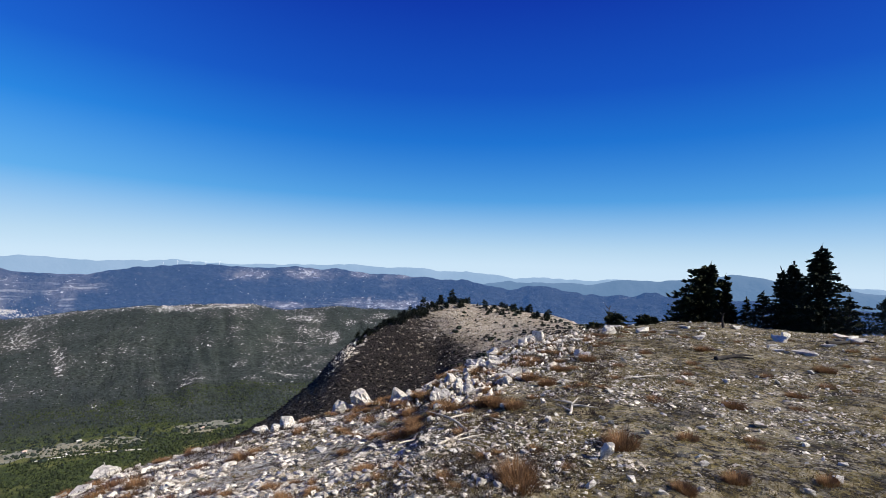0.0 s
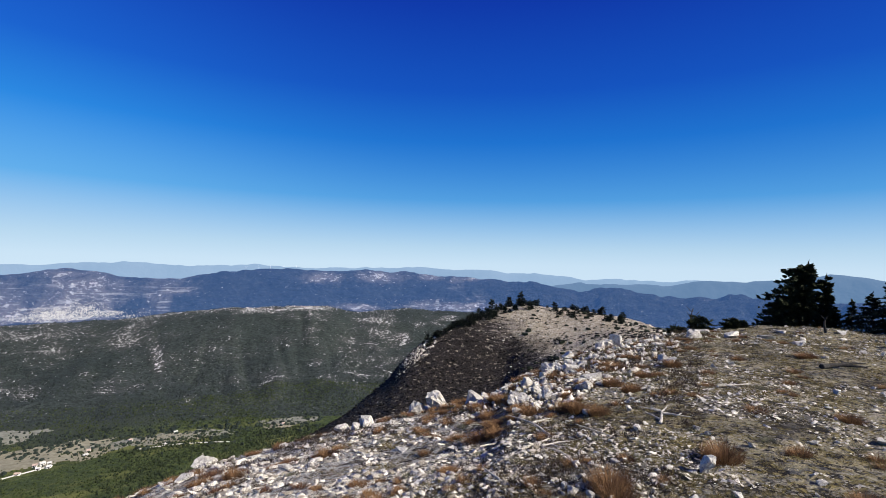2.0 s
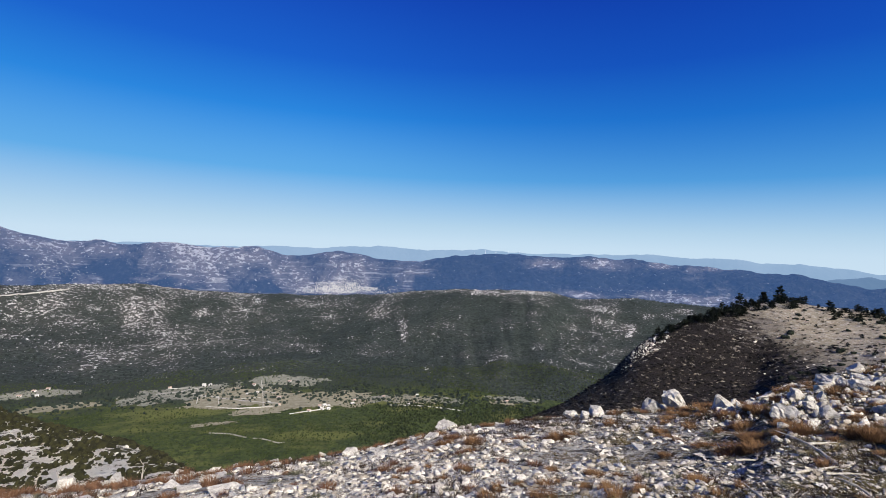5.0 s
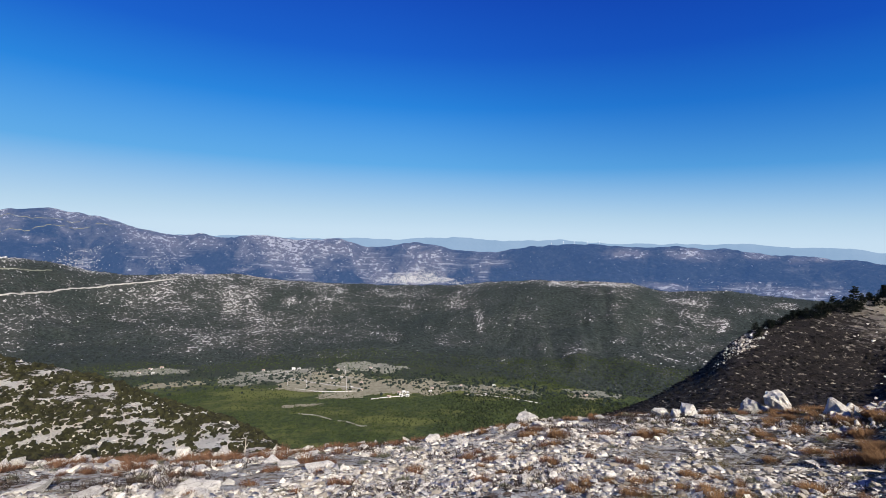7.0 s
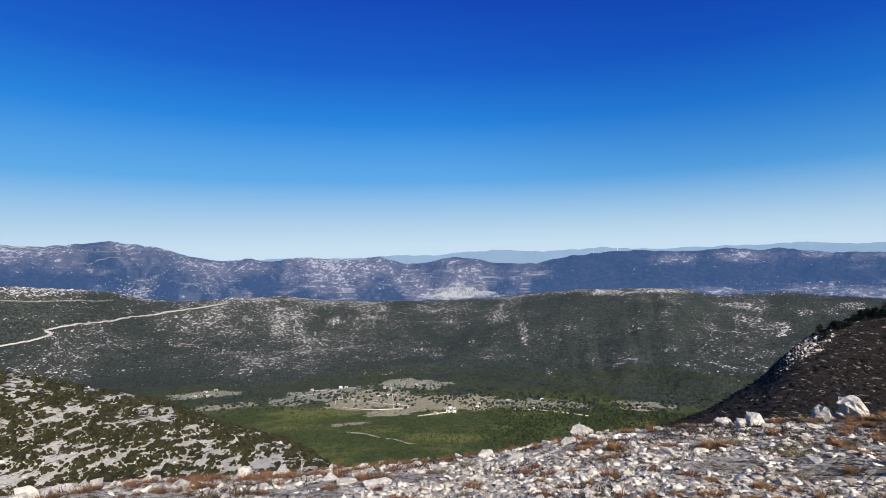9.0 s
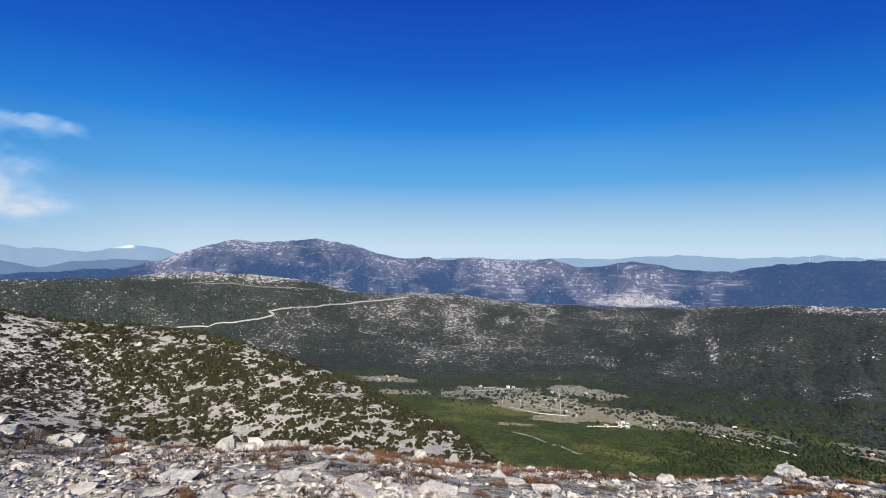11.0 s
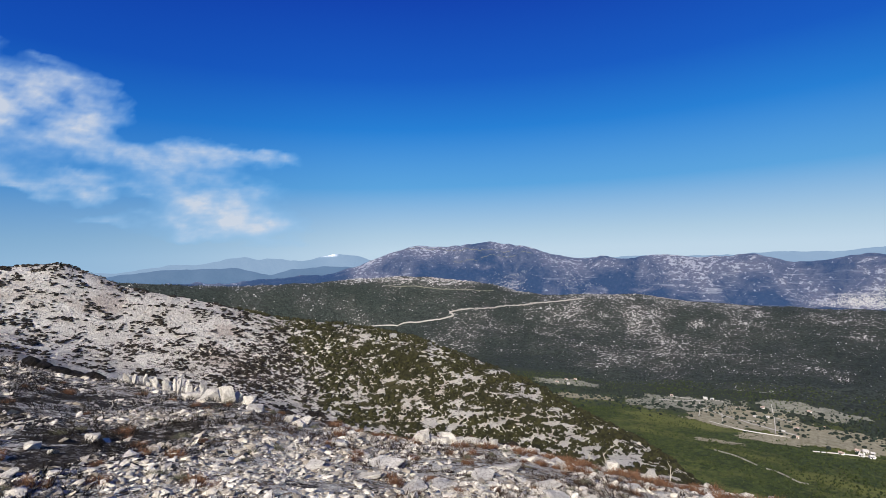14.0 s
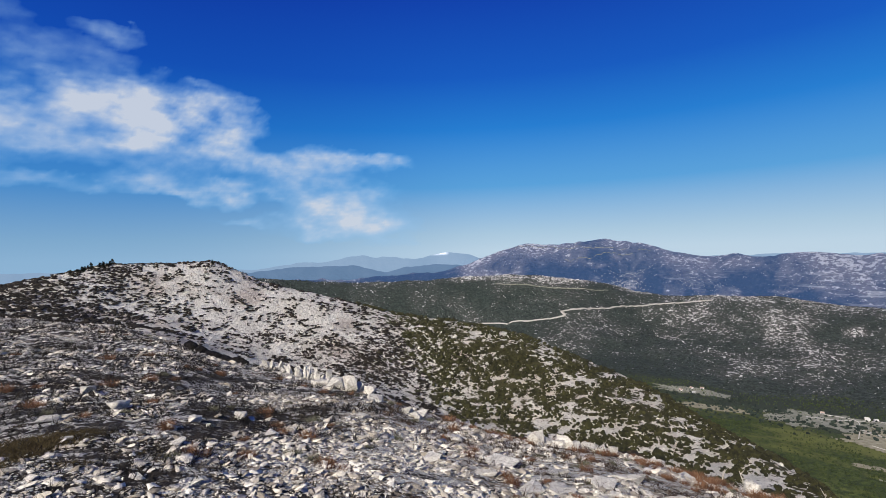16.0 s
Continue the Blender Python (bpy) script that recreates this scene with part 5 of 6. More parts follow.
def conifer(height, spread_, seed, whorls, arms, tufts, lean=0.0, bare=0.06, shape=0.9, gap=0.12, ragged=0.35, needle=1.0, sweep=0.0):
    """Trunk, limbs and a crown of separate needle sprays."""
    rnd = random.Random(seed)
    bm = bmesh.new()
    bend = [Vector((lean * height * (t_ ** 1.5), 0.04 * height * math.sin(3 * t_ + seed), height * t_)) for t_ in (0, 0.25, 0.5, 0.75, 1.0)]
    limb(bm, [b - Vector((0, 0, 0.3)) if i == 0 else b for i, b in enumerate(bend)], [height * q for q in (0.030, 0.024, 0.017, 0.010, 0.003)], 7)
    v, f = [], []
    for w in range(whorls):
        for a in range(arms):
            if rnd.random() < gap:
                continue
            t_ = bare + (0.985 - bare) * (w + rnd.uniform(-0.8, 1.8)) / (whorls + 0.8)
            t_ = min(max(t_, bare), 0.985)
            k = min(int(t_ * 4), 3)
            base = bend[k].lerp(bend[k + 1], t_ * 4 - k)
            reach = spread_ * ((1 - t_) ** shape) * (0.5 + 0.5 * min(1, t_ / 0.12)) + 0.05 * spread_
            an = 6.2832 * (a + rnd.uniform(-0.35, 0.35)) / arms + w * 0.9
            ln = reach * rnd.uniform(1 - ragged, 1.12) * (1 - sweep * math.cos(an))
            d = Vector((math.cos(an), math.sin(an), 0))
            rise = rnd.uniform(-0.10, 0.35)
            tip = base + d * ln + Vector((0, 0, ln * rise - 0.10 * ln))
            knee = base + d * ln * 0.5 + Vector((0, 0, ln * rise * 0.8))
            limb(bm, [base, knee, tip], [height * 0.007 * (1.1 - t_), height * 0.004 * (1.1 - t_), 0.004], 3)
            for q in range(tufts):
                u = (q + rnd.uniform(0.2, 1)) / tufts
                at = base.lerp(knee, u * 2) if u < 0.5 else knee.lerp(tip, u * 2 - 1)
                turn = rnd.choice((-1, 1)) * rnd.uniform(0.2, 1.2)
                out = Matrix.Rotation(turn * (1 - 0.6 * u), 3, "Z") @ d
                out.z = rnd.uniform(-0.15, 0.45)
                spray(v, f, at + Vector((0, 0, rnd.uniform(-0.03, 0.05) * ln)), out.normalized(), needle * (0.09 + 0.045 * height) * rnd.uniform(0.7, 1.3), rnd)
    for q in range(4):
        spray(v, f, bend[4] + Vector((0, 0, -0.04 * q * height)), Vector((rnd.uniform(-0.5, 0.5), rnd.uniform(-0.5, 0.5), 1)).normalized(), 0.05 * height + 0.08, rnd)
    return bm, np.array(v), np.array(f)


def tree(name, at, label, category, group, made, needles, turn=0.0, scale=1.0):
    bm, v, f = made
    ob = empty(name, at, label, category, group)
    ob.rotation_euler = (0, 0, turn)
    ob.scale = (scale,) * 3
    part("trunk", bm, M_BARK, ob)
    crown = new("crown", mesh_from("crown", v, f, needles))
    crown.parent = ob
    return ob


FIRS = [  # heading, distance, height of the top in degrees, reach, lean, seed, whorls
    (86.5, 36.0, 3.0, 2.5, 0.01, 3, 34), (84.5, 36.8, 1.45, 1.8, -0.03, 5, 27), (83.6, 36.2, 0.9, 1.3, -0.05, 17, 22), (81.9, 37.5, -1.3, 1.5, 0.0, 8, 15),
    (91.2, 34.6, -0.9, 1.9, 0.0, 11, 20), (88.4, 37.5, -1.3, 1.5, 0.03, 12, 17), (80.5, 38.5, -2.0, 0.8, 0.0, 14, 12), (85.2, 35.4, -1.2, 1.6, 0.0, 19, 15)]
for a, r_, top, s_, ln, sd, wh in FIRS:
    a += 0.5
    at = place(a, r_)
    h = r_ * math.tan(radians(top)) + EYE_Z - at.z
    tree("fir_tree", at, "dark bushy fir tree on the stony summit", "fir tree", "firs on the summit", conifer(h, s_, sd, wh, 10, 16, ln, 0.01, 1.0, 0.12, 0.6, 0.55), M_FIR, turn=sd)
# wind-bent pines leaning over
# lighter copy of the pine needles, with a sunlit look in its colour
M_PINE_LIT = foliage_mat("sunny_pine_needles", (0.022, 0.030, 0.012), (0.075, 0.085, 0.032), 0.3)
for a, r_, top, s_, ln, sd, wh, lab in ((76.9, 36.0, 1.2, 1.6, 0.15, 21, 28, "wind-bent green pine beside the firs"), (78.9, 36.3, 0.1, 0.95, 0.06, 27, 17, "wind-bent green pine with a broken top"),
                                        (75.9, 36.5, -2.3, 1.5, 0.1, 23, 14, "low spreading pine at the summit's edge"), (79.6, 36.6, -2.6, 1.0, 0.05, 29, 11, "low spreading pine under the tall one"),
                                        (77.2, 35.6, -0.9, 1.7, 0.12, 33, 19, "leaning green pine below the bent one")):
    at = place(a, r_)
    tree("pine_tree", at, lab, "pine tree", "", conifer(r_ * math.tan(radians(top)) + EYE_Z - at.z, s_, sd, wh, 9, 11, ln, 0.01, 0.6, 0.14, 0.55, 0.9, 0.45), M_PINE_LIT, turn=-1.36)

for a, r_, h, s_, sd in ((69.0, 27.5, 0.75, 0.75, 41), (67.0, 26.5, 0.4, 0.6, 42), (71.8, 29.0, 0.55, 0.6, 43), (72.6, 29.0, 0.4, 0.5, 44)):
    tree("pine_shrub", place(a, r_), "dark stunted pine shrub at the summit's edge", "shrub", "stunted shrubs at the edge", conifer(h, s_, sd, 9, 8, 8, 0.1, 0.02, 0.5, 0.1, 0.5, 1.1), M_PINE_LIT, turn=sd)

# pines on the eastern hill
kinds = [tree("pine_tree", place(47.0, 168), "dark pine on the crest of the hill", "pine tree", "pines on the hill", conifer(h * 0.9, s_ * 0.8, sd, 10, 6, 4, ln, 0.03, 0.75, 0.08, 0.5, 1.7), M_PINE, turn=sd)
         for h, s_, sd, ln in ((4.2, 1.9, 31, 0.05), (3.4, 2.0, 32, -0.06), (4.8, 1.7, 33, 0.0), (2.8, 1.8, 34, 0.1))]
kinds[1].location, kinds[2].location, kinds[3].location = place(49.0, 168), place(50.3, 169), place(45.6, 164)
spots = []
for a in np.arange(39.4, 52.2, 0.18):
    spots.append((a + rng.uniform(-0.15, 0.15), hill_at(a) * rng.uniform(0.93, 1.01), rng.uniform(0.55, 1.1) * np.interp(a, [40, 46, 51], [0.6, 0.85, 0.85])))
for a in np.arange(54.2, 61.5, 0.28):
    spots.append((a + rng.uniform(-0.2, 0.2), hill_at(a) * rng.uniform(0.90, 0.99), rng.uniform(0.5, 0.95)))
for q in range(24):
    a = rng.uniform(52, 66)
    spots.append((a, hill_at(a) * rng.uniform(0.62, 0.97), rng.uniform(0.22, 0.5)))
for a, r_, s_ in spots:
    m = Matrix.LocRotScale(place(a, r_), Euler((0, 0, rng.uniform(0, 6.28))), None)
    copy_thing(kinds[int(rng.integers(0, 4))], m).scale = (s_, s_, s_ * rng.uniform(0.55, 0.8))
# trees on the western summit
for a in np.concatenate([rng.uniform(-87.4, -83.6, 26), rng.uniform(-80, -72.5, 4)]):
    s_ = rng.uniform(0.2, 0.5)
    ob = copy_thing(kinds[int(rng.integers(0, 4))], Matrix.LocRotScale(place(a, hill_at(a) * rng.uniform(0.96, 1.0)), Euler((0, 0, rng.uniform(0, 6.28))), None))
    ob.scale = (s_,) * 3
    tagged(ob, "dark pine on top of the western hill", "", "pines on the western hill")

# ------------------------------------------------------------------ boulders and outcrops


def boulder_mesh(seed, cuts=2, points=13, rough=0.05):
    """A fractured limestone block of unit width with worn edges and pitted faces."""
    r_ = np.random.default_rng(seed)
    bm = bmesh.new()
    for q in r_.uniform(-0.5, 0.5, (points, 3)):
        bm.verts.new(Vector(q) * (0.62 / max(0.35, max(abs(q)))) ** 0.7)
    bmesh.ops.convex_hull(bm, input=bm.verts)
    bmesh.ops.delete(bm, geom=[v for v in bm.verts if not v.link_faces], context="VERTS")
    bmesh.ops.bevel(bm, geom=bm.edges[:], offset=0.035, segments=1, affect="EDGES")
    bmesh.ops.triangulate(bm, faces=bm.faces)
    for _ in range(cuts):
        long = [e for e in bm.edges if e.calc_length() > 0.17]
        bmesh.ops.subdivide_edges(bm, edges=long, cuts=1)
        bmesh.ops.triangulate(bm, faces=bm.faces)
    for v in bm.verts:
        q = v.co * 5.0 + Vector((seed * 3.7, 0, 0))
        v.co += v.co.normalized() * rough * 1.6 * noise.fractal(q, 0.8, 2.1, 4)
    co = np.array([v.co[:] for v in bm.verts])
    lo, hi = co.min(0), co.max(0)
    for v in bm.verts:
        v.co = Vector((np.array(v.co) - (lo + hi) / 2) / (hi - lo))
    me = bpy.data.meshes.new("boulder")
    bm.to_mesh(me)
    bm.free()
    me.materials.append(M_ROCK)
    return me


BLOCKS = [boulder_mesh(s, 2, 14 + s % 5, 0.07) for s in range(10)]
BITS = [boulder_mesh(40 + s, 1, 11 + s % 4, 0.05) for s in range(12)]


def boulder(name, label, at, sx, sy, sz, turn, mesh, sink=0.25, tilt=0.0, group=""):
    ob = new(name, mesh)
    ob.matrix_world = Matrix.LocRotScale(Vector(at) + Vector((0, 0, sz * (0.5 - sink))), Euler((tilt, 0.4 * tilt, turn)), (sx, sy, sz))
    return tagged(ob, label, "boulder" if name == "boulder" else "rock", group)


# heading, distance, width, depth, height
for i, (a, r_, w, d, h) in enumerate([
        (42.0, 13.0, 0.74, 0.55, 0.52), (39.7, 13.0, 0.48, 0.42, 0.40), (34.3, 11.6, 0.34, 0.32, 0.28), (31.6, 11.6, 0.36, 0.3, 0.20), (33.0, 11.4, 0.22, 0.2, 0.17),
        (17.4, 12.6, 0.52, 0.45, 0.30), (26.2, 7.9, 0.22, 0.2, 0.12), (71.1, 5.1, 0.13, 0.11, 0.19), (84.4, 21.5, 0.38, 0.3, 0.36), (61.2, 17.5, 0.42, 0.36, 0.50), (60.4, 17.2, 0.36, 0.36, 0.36), (68.5, 19.6, 0.55, 0.4, 0.36),
        (-48.9, 150, 1.1, 1.0, 1.7)]):
    boulder("boulder", "large weathered white limestone boulder on the slope", place(a, r_), w, d, h, i * 1.9 + 0.6, BLOCKS[(i * 3 + 2) % 10], 0.12)
for i, (a, r_, w, d, h) in enumerate([
        (83.8, 7.4, 0.36, 0.24, 0.09), (-89.3, 7.3, 0.36, 0.25, 0.12), (-77.8, 6.8, 0.2, 0.18, 0.14), (-73.6, 7.5, 0.36, 0.28, 0.17), (-84.0, 7.9, 0.36, 0.26, 0.24), (-80.0, 6.4, 0.22, 0.2, 0.14),
        (-86.2, 9.7, 0.38, 0.3, 0.24), (-61.1, 7.9, 0.3, 0.24, 0.14), (-76.5, 6.6, 0.15, 0.14, 0.12), (-71.0, 6.4, 0.4, 0.22, 0.1), (-79.6, 5.7, 0.26, 0.16, 0.1), (-87.9, 6.2, 0.16, 0.12, 0.07)]):
    boulder("stone", "pale limestone stone lying on the ground", place(a, r_), w * 0.68, d * 0.7, h * 0.62, i * 2.1, BITS[i % 12], 0.2)

# broken outcrop along the eastern edge
for i in range(140):
    a = rng.uniform(46.5, 67)
    lip = lip_at(a)
    r_ = lip * (rng.uniform(0.75, 1.3) if a < 51 else rng.uniform(0.50, 1.0))
    s_ = (0.10 + 0.34 * rng.uniform(0, 1) ** 3.0) * (1.0 if a < 61 else 0.85)
    boulder("boulder", "jagged white limestone block of a broken outcrop", place(a, r_), s_ * rng.uniform(0.7, 1.2), s_ * rng.uniform(0.6, 1), s_ * rng.uniform(0.45, 1.0), rng.uniform(0, 6.28), BLOCKS[i % 10] if i % 3 == 0 else BITS[i % 12], 0.34, rng.normal(0, 0.35), "outcrop on the eastern edge")
n = 1500
az = rng.uniform(46, 67.5, n)
r = lip_at(az) * np.where(az < 52, rng.uniform(0.70, 1.2, n), rng.uniform(0.50, 1.0, n))
p = places(az, r)
keep = fractal(p[:, 0], p[:, 1], 1.6, 4, 0.6, 33) > rng.uniform(-0.25, 0.25, n)
SHARDS = [hull_stone(rng, 9, 0.8) for _ in range(12)]
stuff("outcrop_rubble", "sharp white limestone shards between outcrop blocks", "stones", SHARDS, p[keep], rng.uniform(0.06, 0.26, keep.sum()) * (r[keep] / 14) ** 0.5, M_GRAVEL, rng, rng.uniform(0.7, 1.4, keep.sum()), 0.5)
# low broken outcrops along the northern lip
for a0, r0, wide, number in [(-36.1, 9.0, 0.9, 12), (-40.2, 9.0, 1.0, 12), (-30.4, 9.6, 0.6, 8), (-54.5, 9.4, 0.7, 8), (17.4, 12.4, 0.9, 9), (-18, 10.3, 1.2, 10), (4, 12.6, 1.0, 8), (25, 14.6, 1.0, 9), (-9, 11.4, 1.0, 8)]:
    for i in range(number):
        a = a0 + math.degrees(rng.normal(0, wide * 0.45) / r0)
        s_ = 0.08 + 0.24 * rng.uniform(0, 1) ** 2
        boulder("boulder", "jagged white limestone block of a low outcrop", place(a, r0 + rng.normal(0, 0.22)), s_ * rng.uniform(0.8, 1.4), s_ * rng.uniform(0.6, 1), s_ * rng.uniform(0.5, 1.0), rng.uniform(0, 6.28), BITS[(i + number) % 12], 0.25, rng.normal(0, 0.3), "outcrops along the northern lip")
# slabs of bedrock let into the slope
for i in range(120):
    a = rng.choice((rng.uniform(-60, 48), rng.uniform(8, 48), rng.uniform(-60, -5)))
    r_ = float(lip_at(a)) * rng.uniform(0.5, 1.03)
    s_ = 0.14 + 0.36 * rng.uniform(0, 1) ** 2
    boulder("rock", "flat cracked slab of white bedrock in the slope", place(a, r_), s_, s_ * rng.uniform(0.5, 0.9), s_ * rng.uniform(0.18, 0.36), rng.uniform(0, 6.28), BITS[i % 12], 0.35, rng.normal(0, 0.13), "bedrock slabs")
# flat slabs on the crown of the eastern summit
for i in range(26):
    a = rng.uniform(80, 93) if i < 16 else rng.uniform(68, 80)
    s_ = rng.uniform(0.25, 0.7)
    boulder("rock", "flat grey limestone slab on the summit's crown", place(a, rng.uniform(17, 27)), s_, s_ * rng.uniform(0.5, 0.9), s_ * rng.uniform(0.2, 0.4), rng.uniform(0, 6.28), BITS[i % 12], 0.2, rng.normal(0, 0.15), "slabs on the summit's crown")
# rocky step in front of the western hill: split upright blocks, then two large slabs with a cleft
for i in range(70):
    a = rng.uniform(-72, -63.5)
    r_ = float(lip_at(a)) * rng.uniform(0.98, 1.18)
    s_ = rng.uniform(0.16, 0.46)
    boulder("rock", "grey upright rock of a low broken ledge", place(a, r_), s_ * 0.42, s_ * 0.55, s_ * rng.uniform(0.8, 1.5), rng.uniform(0, 6.28), BITS[i % 12], 0.22, rng.normal(0, 0.22), "ledge below the western hill")
for a, r_, w, d, h, turn, tip in ((-63.7, 13.4, 0.60, 0.5, 0.30, 0.3, 0.06), (-60.7, 13.2, 0.50, 0.36, 0.50, -0.5, 0.22), (-61.9, 13.0, 0.16, 0.4, 0.48, 0.9, -0.25), (-59.7, 13.0, 0.28, 0.3, 0.30, 1.3, 0.2), (-65.0, 13.8, 0.45, 0.36, 0.2, 0.1, 0.0)):
    boulder("boulder", "split pale limestone slab with a dark cleft", place(a, r_), w, d, h, turn - radians(a), BITS[int(10 * w) % 12], 0.15, tip, "slabs of the western ledge")
# stones strewn on the eastern summit
for i in range(170):
    a = rng.uniform(56, 100)
    r_ = float(np.exp(rng.uniform(np.log(4), np.log(1.0 * lip_at(a)))))
    s_ = rng.uniform(0.045, 0.12) * (r_ / 7) ** 0.5
    boulder("stone", "pale limestone stone among dry grass", place(a, r_), s_, s_ * rng.uniform(0.6, 0.9), s_ * rng.uniform(0.35, 0.8), rng.uniform(0, 6.28), BITS[i % 12], 0.2, rng.normal(0, 0.2), "stones on the eastern summit")

# ------------------------------------------------------------------ grass, branches and stumps


def tuft_mesh(name, seed, blades, height, spread_, material, curl=0.5):
    rnd = random.Random(seed)
    v, f = [], []
    for b in range(blades):
        a, q = rnd.uniform(0, 6.2832), spread_ * math.sqrt(rnd.random())
        base = Vector((q * math.cos(a) * 0.6, q * math.sin(a) * 0.6, -0.02))
        turn = a + rnd.uniform(-0.7, 0.7)
        out = Vector((math.cos(turn), math.sin(turn), 0))
        h = height * rnd.uniform(0.35, 1.05) * (1 - 0.45 * q / spread_)
        side = Vector((-out.y, out.x, 0)) * rnd.uniform(0.0018, 0.0040)
        tip = base + Vector((0, 0, h)) + out * h * rnd.uniform(0.2, 1.1) * curl
        n0 = len(v)
        v += [(base - side)[:], (base + side)[:], tip[:]]
        f.append((n0, n0 + 1, n0 + 2))
    return mesh_from(name, np.array(v), np.array(f), material)


STRAW = [tuft_mesh("grass_tuft", 100 + i, 1300, 0.19, 0.25, M_STRAW, 1.2) for i in range(5)]
SMALL = [tuft_mesh("grass_tuft", 110 + i, 520, 0.14, 0.22, M_STRAW, 1.2) for i in range(5)]
HEATHER = [tuft_mesh("heather", 120 + i, 340, 0.16, 0.18, M_RUSSET, 0.8) for i in range(3)]
CUSHION = [tuft_mesh("cushion_plant", 140 + i, 340, 0.11, 0.19, M_SAGE, 0.9) for i in range(3)]


def tuft(name, meshes, label, category, az, r_, s_, group, tall=1.0):
    ob = new(name, meshes[int(rng.integers(0, len(meshes)))])
    ob.matrix_world = Matrix.LocRotScale(place(az, r_), Euler((0, 0, rng.uniform(0, 6.28))), (s_, s_ * rng.uniform(0.6, 1.0), s_ * tall * rng.uniform(0.5, 0.85)))
    tagged(ob, label, category, group)


BIG = [(62.6, 4.4, 1.25), (63.6, 4.2, 1.0), (72.2, 5.6, 1.3), (71.6, 5.5, 0.9), (57.4, 7.7, 1.5), (58.2, 7.6, 1.2), (49.1, 10.4, 1.6), (53.3, 7.9, 1.4), (81.3, 8.1, 1.0), (82.5, 5.1, 0.8), (87.6, 13.2, 1.4), (78.0, 14.2, 1.5),
       (85.8, 10.1, 1.1), (88.9, 5.6, 0.8), (78.5, 4.6, 0.7), (21.0, 8.2, 1.2), (30.2, 8.6, 1.2), (60.5, 7.2, 1.1), (63.5, 9.0, 1.3), (64.5, 10.5, 1.4), (61.5, 9.6, 1.3), (67, 12, 1.5), (51, 9.2, 1.3), (47, 10, 1.4)]
for a, r_, s_ in BIG:
    tuft("grass_tuft", STRAW, "tall golden dry grass tuft among stones", "grass", a, r_, s_ * 0.85, "large grass tufts", 1.5)
count = 0
while count < 165:
    a = rng.uniform(12, 100)
    r_ = float(np.exp(rng.uniform(np.log(4.2), np.log(lip_at(a)))))
    q = place(a, r_)
    if value_noise(np.array([q.x / 1.7]), np.array([q.y / 1.7]), 77)[0] > rng.uniform(-0.3, 0.45):
        continue
    tuft("grass_tuft", SMALL, "small tuft of dry brown grass", "grass", a, r_, rng.uniform(0.55, 1.05) * (r_ / 7) ** 0.45 * np.interp(a, [12, 40, 70, 100], [0.9, 1.2, 1.0, 0.9]), "small grass tufts", 1.25)
    count += 1
for i in range(105):
    a = rng.uniform(40, 69)
    tuft("grass_tuft", SMALL, "rust-brown dry grass clump beside pale rocks", "grass", a, float(lip_at(a)) * rng.uniform(0.52, 0.95), rng.uniform(0.8, 1.6), "grass clumps along the outcrop", 1.2)
for i in range(165):
    a = rng.uniform(-96, 30)
    r_ = float(np.exp(rng.uniform(np.log(5), np.log(lip_at(a)))))
    tuft("heather", HEATHER, "dead russet heather between white stones", "heather", a, r_, rng.uniform(0.6, 1.3) * (r_ / 8) ** 0.5, "dead heather", 1.2)
for i in range(150):
    a = rng.uniform(-98, 98)
    r_ = float(np.exp(rng.uniform(np.log(4.5), np.log(lip_at(a)))))
    tuft("cushion_plant", CUSHION, "low grey-green cushion plant on the ground", "plant", a, r_, rng.uniform(0.6, 1.3) * (r_ / 8) ** 0.5, "cushion plants")


for i in range(130):
    a = rng.uniform(-50, 46)
    tuft("heather", HEATHER, "russet heather along the rocky lip", "heather", a, float(lip_at(a)) * rng.uniform(0.80, 0.98), rng.uniform(0.8, 1.5), "heather on the lip")


def branch(name, label, category, az, r_, length, thick, turn, seed, material, forks=3, rise=0.06):
    rnd = random.Random(seed)
    ob = empty(name, place(az, r_), label, category)
    ob.rotation_euler = (0, 0, radians(turn))

    def bent(start, heading, ln, wob):
        pts, p_ = [], Vector(start)
        for i in range(6):
            pts.append(p_.copy())
            heading += rnd.uniform(-wob, wob)
            p_ = p_ + Vector((math.cos(heading), math.sin(heading), rnd.uniform(-0.02, 0.05) + rise * 0.4)) * ln / 5
        return pts
    main = bent((-length / 2, 0, thick * 0.8), 0, length, 0.28)
    bm = bmesh.new()
    limb(bm, main, [0.75 * thick * q for q in (1, 0.9, 0.75, 0.6, 0.42, 0.2)], 7)
    stem = part("stem", bm, material, ob)
    for k in range(forks):
        bm = bmesh.new()
        j = rnd.randint(1, 4)
        side = bent(main[j], rnd.choice((-1, 1)) * rnd.uniform(0.5, 1.2), length * rnd.uniform(0.25, 0.45), 0.35)
        limb(bm, side, [thick * q * 0.55 for q in (1, 0.9, 0.75, 0.6, 0.42, 0.2)], 6)
        part("twig", bm, material, ob)


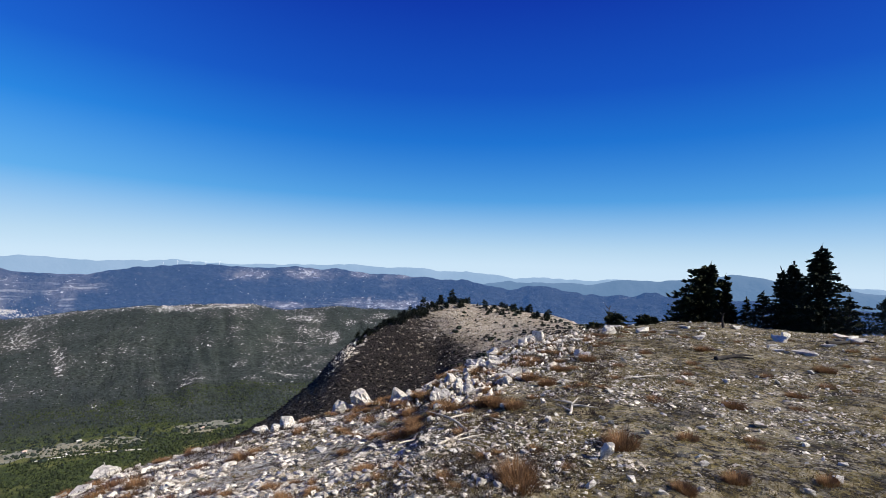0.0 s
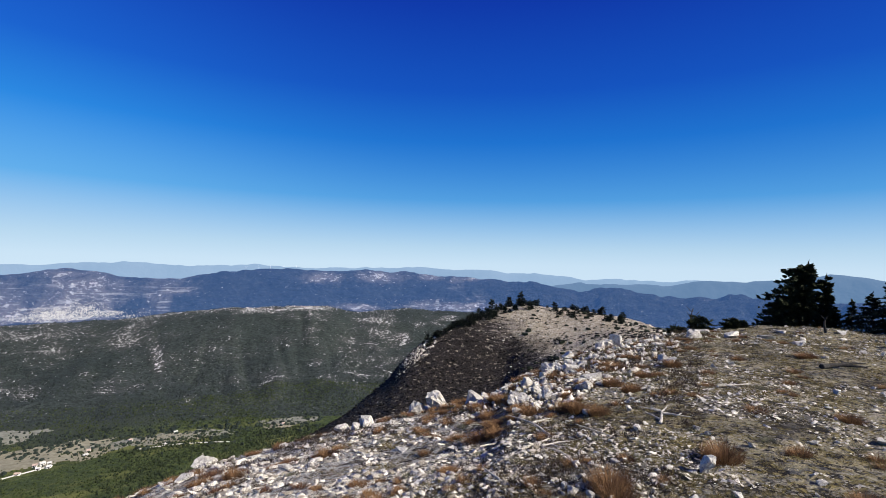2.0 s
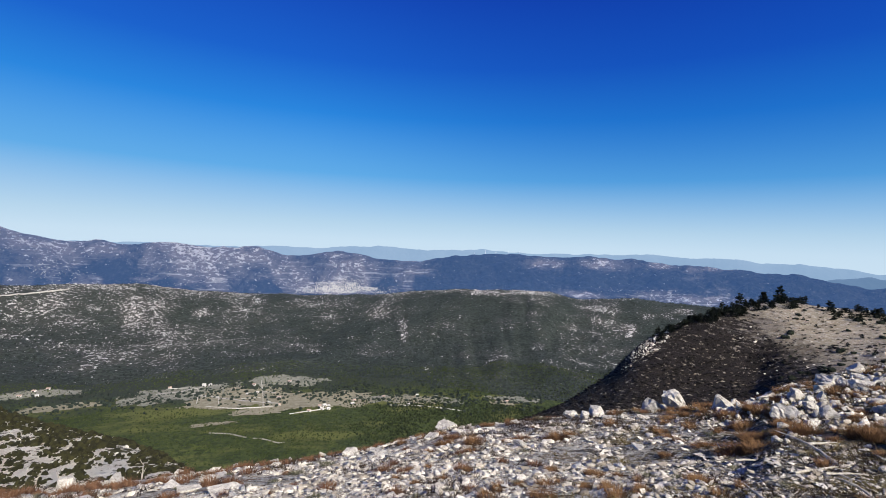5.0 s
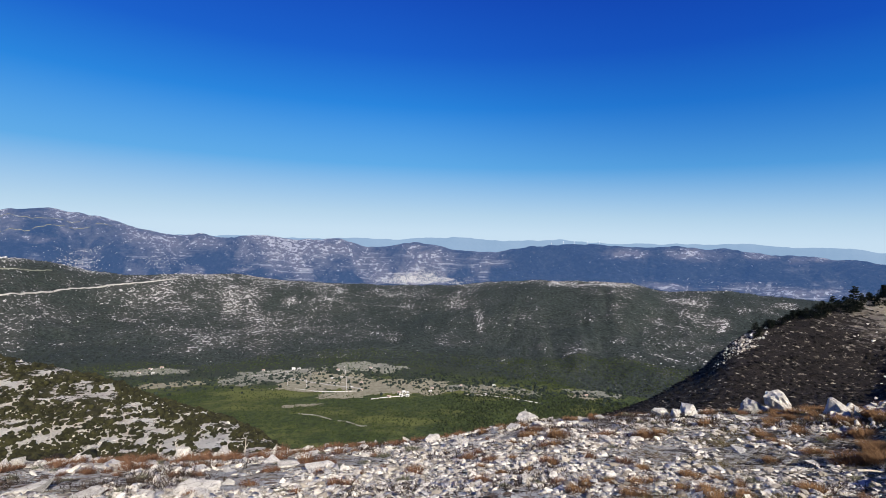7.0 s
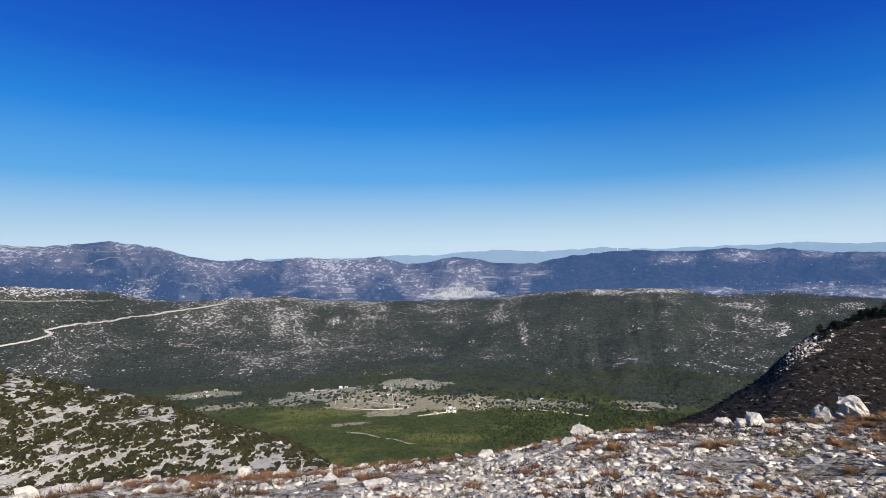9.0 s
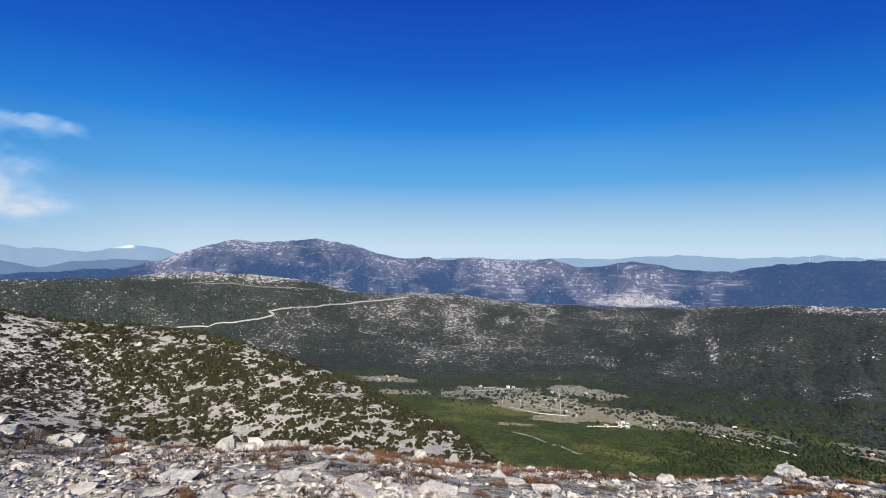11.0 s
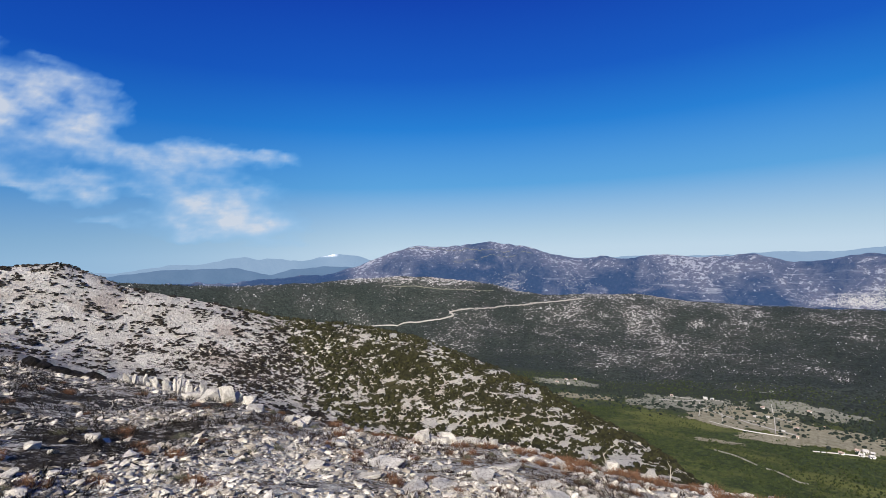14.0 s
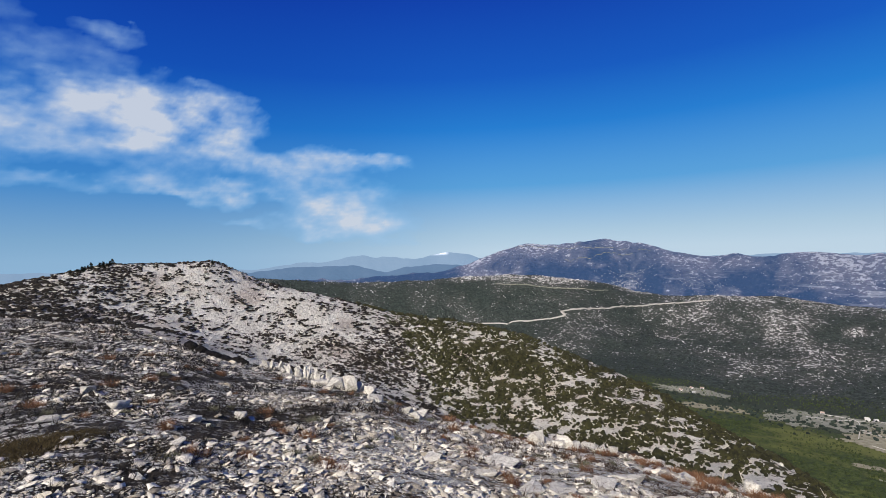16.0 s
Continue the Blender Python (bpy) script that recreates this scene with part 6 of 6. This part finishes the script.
BRANCHES = [(66.7, 7.1, 0.85, 0.026, 20, 3), (67.9, 7.1, 0.35, 0.022, -60, 2), (55.7, 6.7, 1.0, 0.026, 35, 2), (58.6, 5.1, 0.55, 0.022, 45, 2), (51.2, 4.8, 0.42, 0.024, 50, 1), (54.0, 6.1, 0.7, 0.018, 15, 2),
            (61.0, 6.3, 0.6, 0.016, 70, 2), (49.5, 6.8, 0.6, 0.016, 5, 2), (57.0, 5.9, 0.5, 0.014, -20, 2), (-72.0, 10.5, 1.1, 0.03, 130, 2), (-78, 5.6, 0.3, 0.012, 10, 1), (73, 9.5, 0.7, 0.02, -40, 2)]
for i, (a, r_, ln, th, tu, fk) in enumerate(BRANCHES):
    branch("branch", "bleached dead branch lying on the stones", "branch", a, r_, ln, th, tu, 50 + i, M_BLEACHED, fk)
branch("log", "dark charred log lying in the grass", "log", 80.0, 13.2, 1.2, 0.07, -8, 71, M_CHARRED, 2, 0.0)
branch("log", "dark weathered log at the edge of the rocks", "log", 88.6, 21.5, 1.8, 0.09, -25, 72, M_CHARRED, 2, 0.02)


def snag(label, az, r_, height, thick, lean, seed, material, forks):
    rnd = random.Random(seed)
    ob = empty("snag", place(az, r_), label, "dead tree")
    pts = [Vector((lean * q * q * height, 0.03 * math.sin(5 * q + seed), height * q - (0.15 if q == 0 else 0))) for q in (0, 0.3, 0.6, 0.85, 1.0)]
    bm = bmesh.new()
    limb(bm, pts, [thick * q for q in (1, 0.8, 0.65, 0.45, 0.25)], 7)
    part("trunk", bm, material, ob)
    for k in range(forks):
        j = rnd.randint(1, 3)
        an, ln = rnd.uniform(0, 6.28), height * rnd.uniform(0.2, 0.45)
        d = Vector((math.cos(an), math.sin(an), rnd.uniform(0.3, 1.1))).normalized()
        bm = bmesh.new()
        limb(bm, [pts[j], pts[j] + d * ln * 0.5, pts[j] + d * ln + Vector((0, 0, ln * 0.15))], [thick * 0.5, thick * 0.35, thick * 0.12], 5)
        part("limb", bm, material, ob)


snag("short charred stump standing among stones", 79.2, 25.0, 0.62, 0.06, 0.12, 5, M_CHARRED, 2)
snag("bleached dead sapling at the slope's edge", -14.4, 12.6, 0.42, 0.02, 0.1, 6, M_BLEACHED, 4)
snag("bleached dead sapling at the slope's edge", -20.8, 11.6, 0.36, 0.02, -0.2, 7, M_BLEACHED, 4)
snag("bleached dead sapling at the slope's edge", -22.6, 11.6, 0.3, 0.018, 0.1, 9, M_BLEACHED, 3)
snag("bare dark dead tree on the eastern edge", 68.2, 30, 1.3, 0.05, 0.25, 10, M_CHARRED, 7)
snag("bare dark dead tree on the eastern edge", 66.6, 40, 1.6, 0.05, -0.1, 12, M_CHARRED, 7)

# ------------------------------------------------------------------ rubble

CHIPS = [hull_stone(rng, 7, 0.36) for _ in range(16)]
n = 160000
az = np.where(np.arange(n) < 158500, rng.uniform(-103, 103, n), rng.uniform(103, 257, n))
az = np.where(az > 180, az - 360, az)
u = rng.uniform(0, 1, n) ** 0.85
r = np.exp(np.log(3.2) + u * (np.log(1.2 * lip_at(az)) - np.log(3.2)))
p = places(az, r)
some = 2.6 * fractal(p[:, 0], p[:, 1], 1.3, 5, 0.62, 40) + np.interp(az, [-103, -86, -78, -20, 20, 42, 52, 60, 103], [0.34, 0.40, 0.38, 0.22, 0.14, 0.16, 0.14, 0.10, 0.06])
keep = some > rng.uniform(-0.15, 0.40, n)
r, p = r[keep], p[keep]
size = (0.024 + 0.036 * rng.pareto(2.0, len(r)).clip(0, 4.5) * np.interp(az[keep], [-103, 30, 60, 103], [1, 1, 0.6, 0.55])) * (r / 6) ** 0.42
p[:, 2] += size * 0.06
stuff("rubble", "loose flat chips of white limestone covering the ground", "stones", CHIPS, p, size, M_GRAVEL, rng, rng.uniform(0.5, 1.3, len(r)), 0.26)

# short dry turf between the stones of the eastern summit and in a patch on the western side
BLADES = []
for q in range(6):
    v, f = [], []
    for k in range(7):
        a = rng.uniform(0, 6.28)
        s, o = 0.5 * np.array([math.cos(a), math.sin(a)]) * rng.uniform(0.2, 0.9), rng.uniform(-0.9, 0.9, 2)
        n0 = len(v)
        v += [(s[0] - 0.05 * math.sin(a), s[1] + 0.05 * math.cos(a), -0.1), (s[0] + 0.05 * math.sin(a), s[1] - 0.05 * math.cos(a), -0.1), (s[0] + o[0], s[1] + o[1], rng.uniform(0.4, 1.0))]
        f.append((n0, n0 + 1, n0 + 2))
    BLADES.append((np.array(v), np.array(f)))
M_TURF = foliage_mat("dry_turf", (0.100, 0.076, 0.027), (0.31, 0.245, 0.098), 0.35, 0.45, 0.3)
n = 42000
az = np.where(rng.uniform(0, 1, n) < 0.86, rng.uniform(30, 103, n), rng.normal(-89.5, 3, n))
r = np.exp(np.log(3.4) + rng.uniform(0, 1, n) ** 0.8 * (np.log(lip_at(az)) - np.log(3.4)))
r = np.where(az < 0, rng.uniform(5.2, 7.4, n), r)
p = places(az, r)
keep = 1.3 * fractal(p[:, 0], p[:, 1], 0.7, 4, 0.6, 91) + np.interp(az, [-95, -80, 30, 55, 80], [0.3, 0.0, -0.1, 0.0, 0.1]) > rng.uniform(0.0, 0.25, n)
for name, label, here, material in (("turf", "short dry yellowish turf between the stones", keep & (az > 0), M_TURF), ("moss", "dark brown mossy turf in a hollow", keep & (az < 0), M_MOSS)):
    stuff(name, label, "grass", BLADES, p[here], rng.uniform(0.025, 0.05, here.sum()) * (r[here] / 6) ** 0.6, material, rng)

# dark dwarf heath filling the gaps between the white stones
n = 36000
az = rng.uniform(-103, 70, n)
r = np.exp(np.log(3.6) + rng.uniform(0, 1, n) ** 0.8 * (np.log(1.1 * lip_at(az)) - np.log(3.6)))
p = places(az, r)
keep = fractal(p[:, 0], p[:, 1], 1.3, 5, 0.62, 94) + np.interp(az, [-103, -84, -72, -50, 40, 50, 70], [0.30, 0.20, -0.05, -0.15, -0.16, 0.06, 0.0]) > rng.uniform(-0.1, 0.35, n)
M_TWIGS = foliage_mat("brown_twigs", (0.055, 0.038, 0.025), (0.15, 0.105, 0.07), 0.3)
for label, here, material in (("dark dwarf heath in the gaps between white stones", keep & (az < -58), M_HEATH), ("brown dead dwarf heath between white stones", keep & (az >= -58), M_TWIGS)):
    stuff("dwarf_heath", label, "shrubs", BLADES, p[here], rng.uniform(0.04, 0.10, here.sum()) * (r[here] / 6) ** 0.7, material, rng)
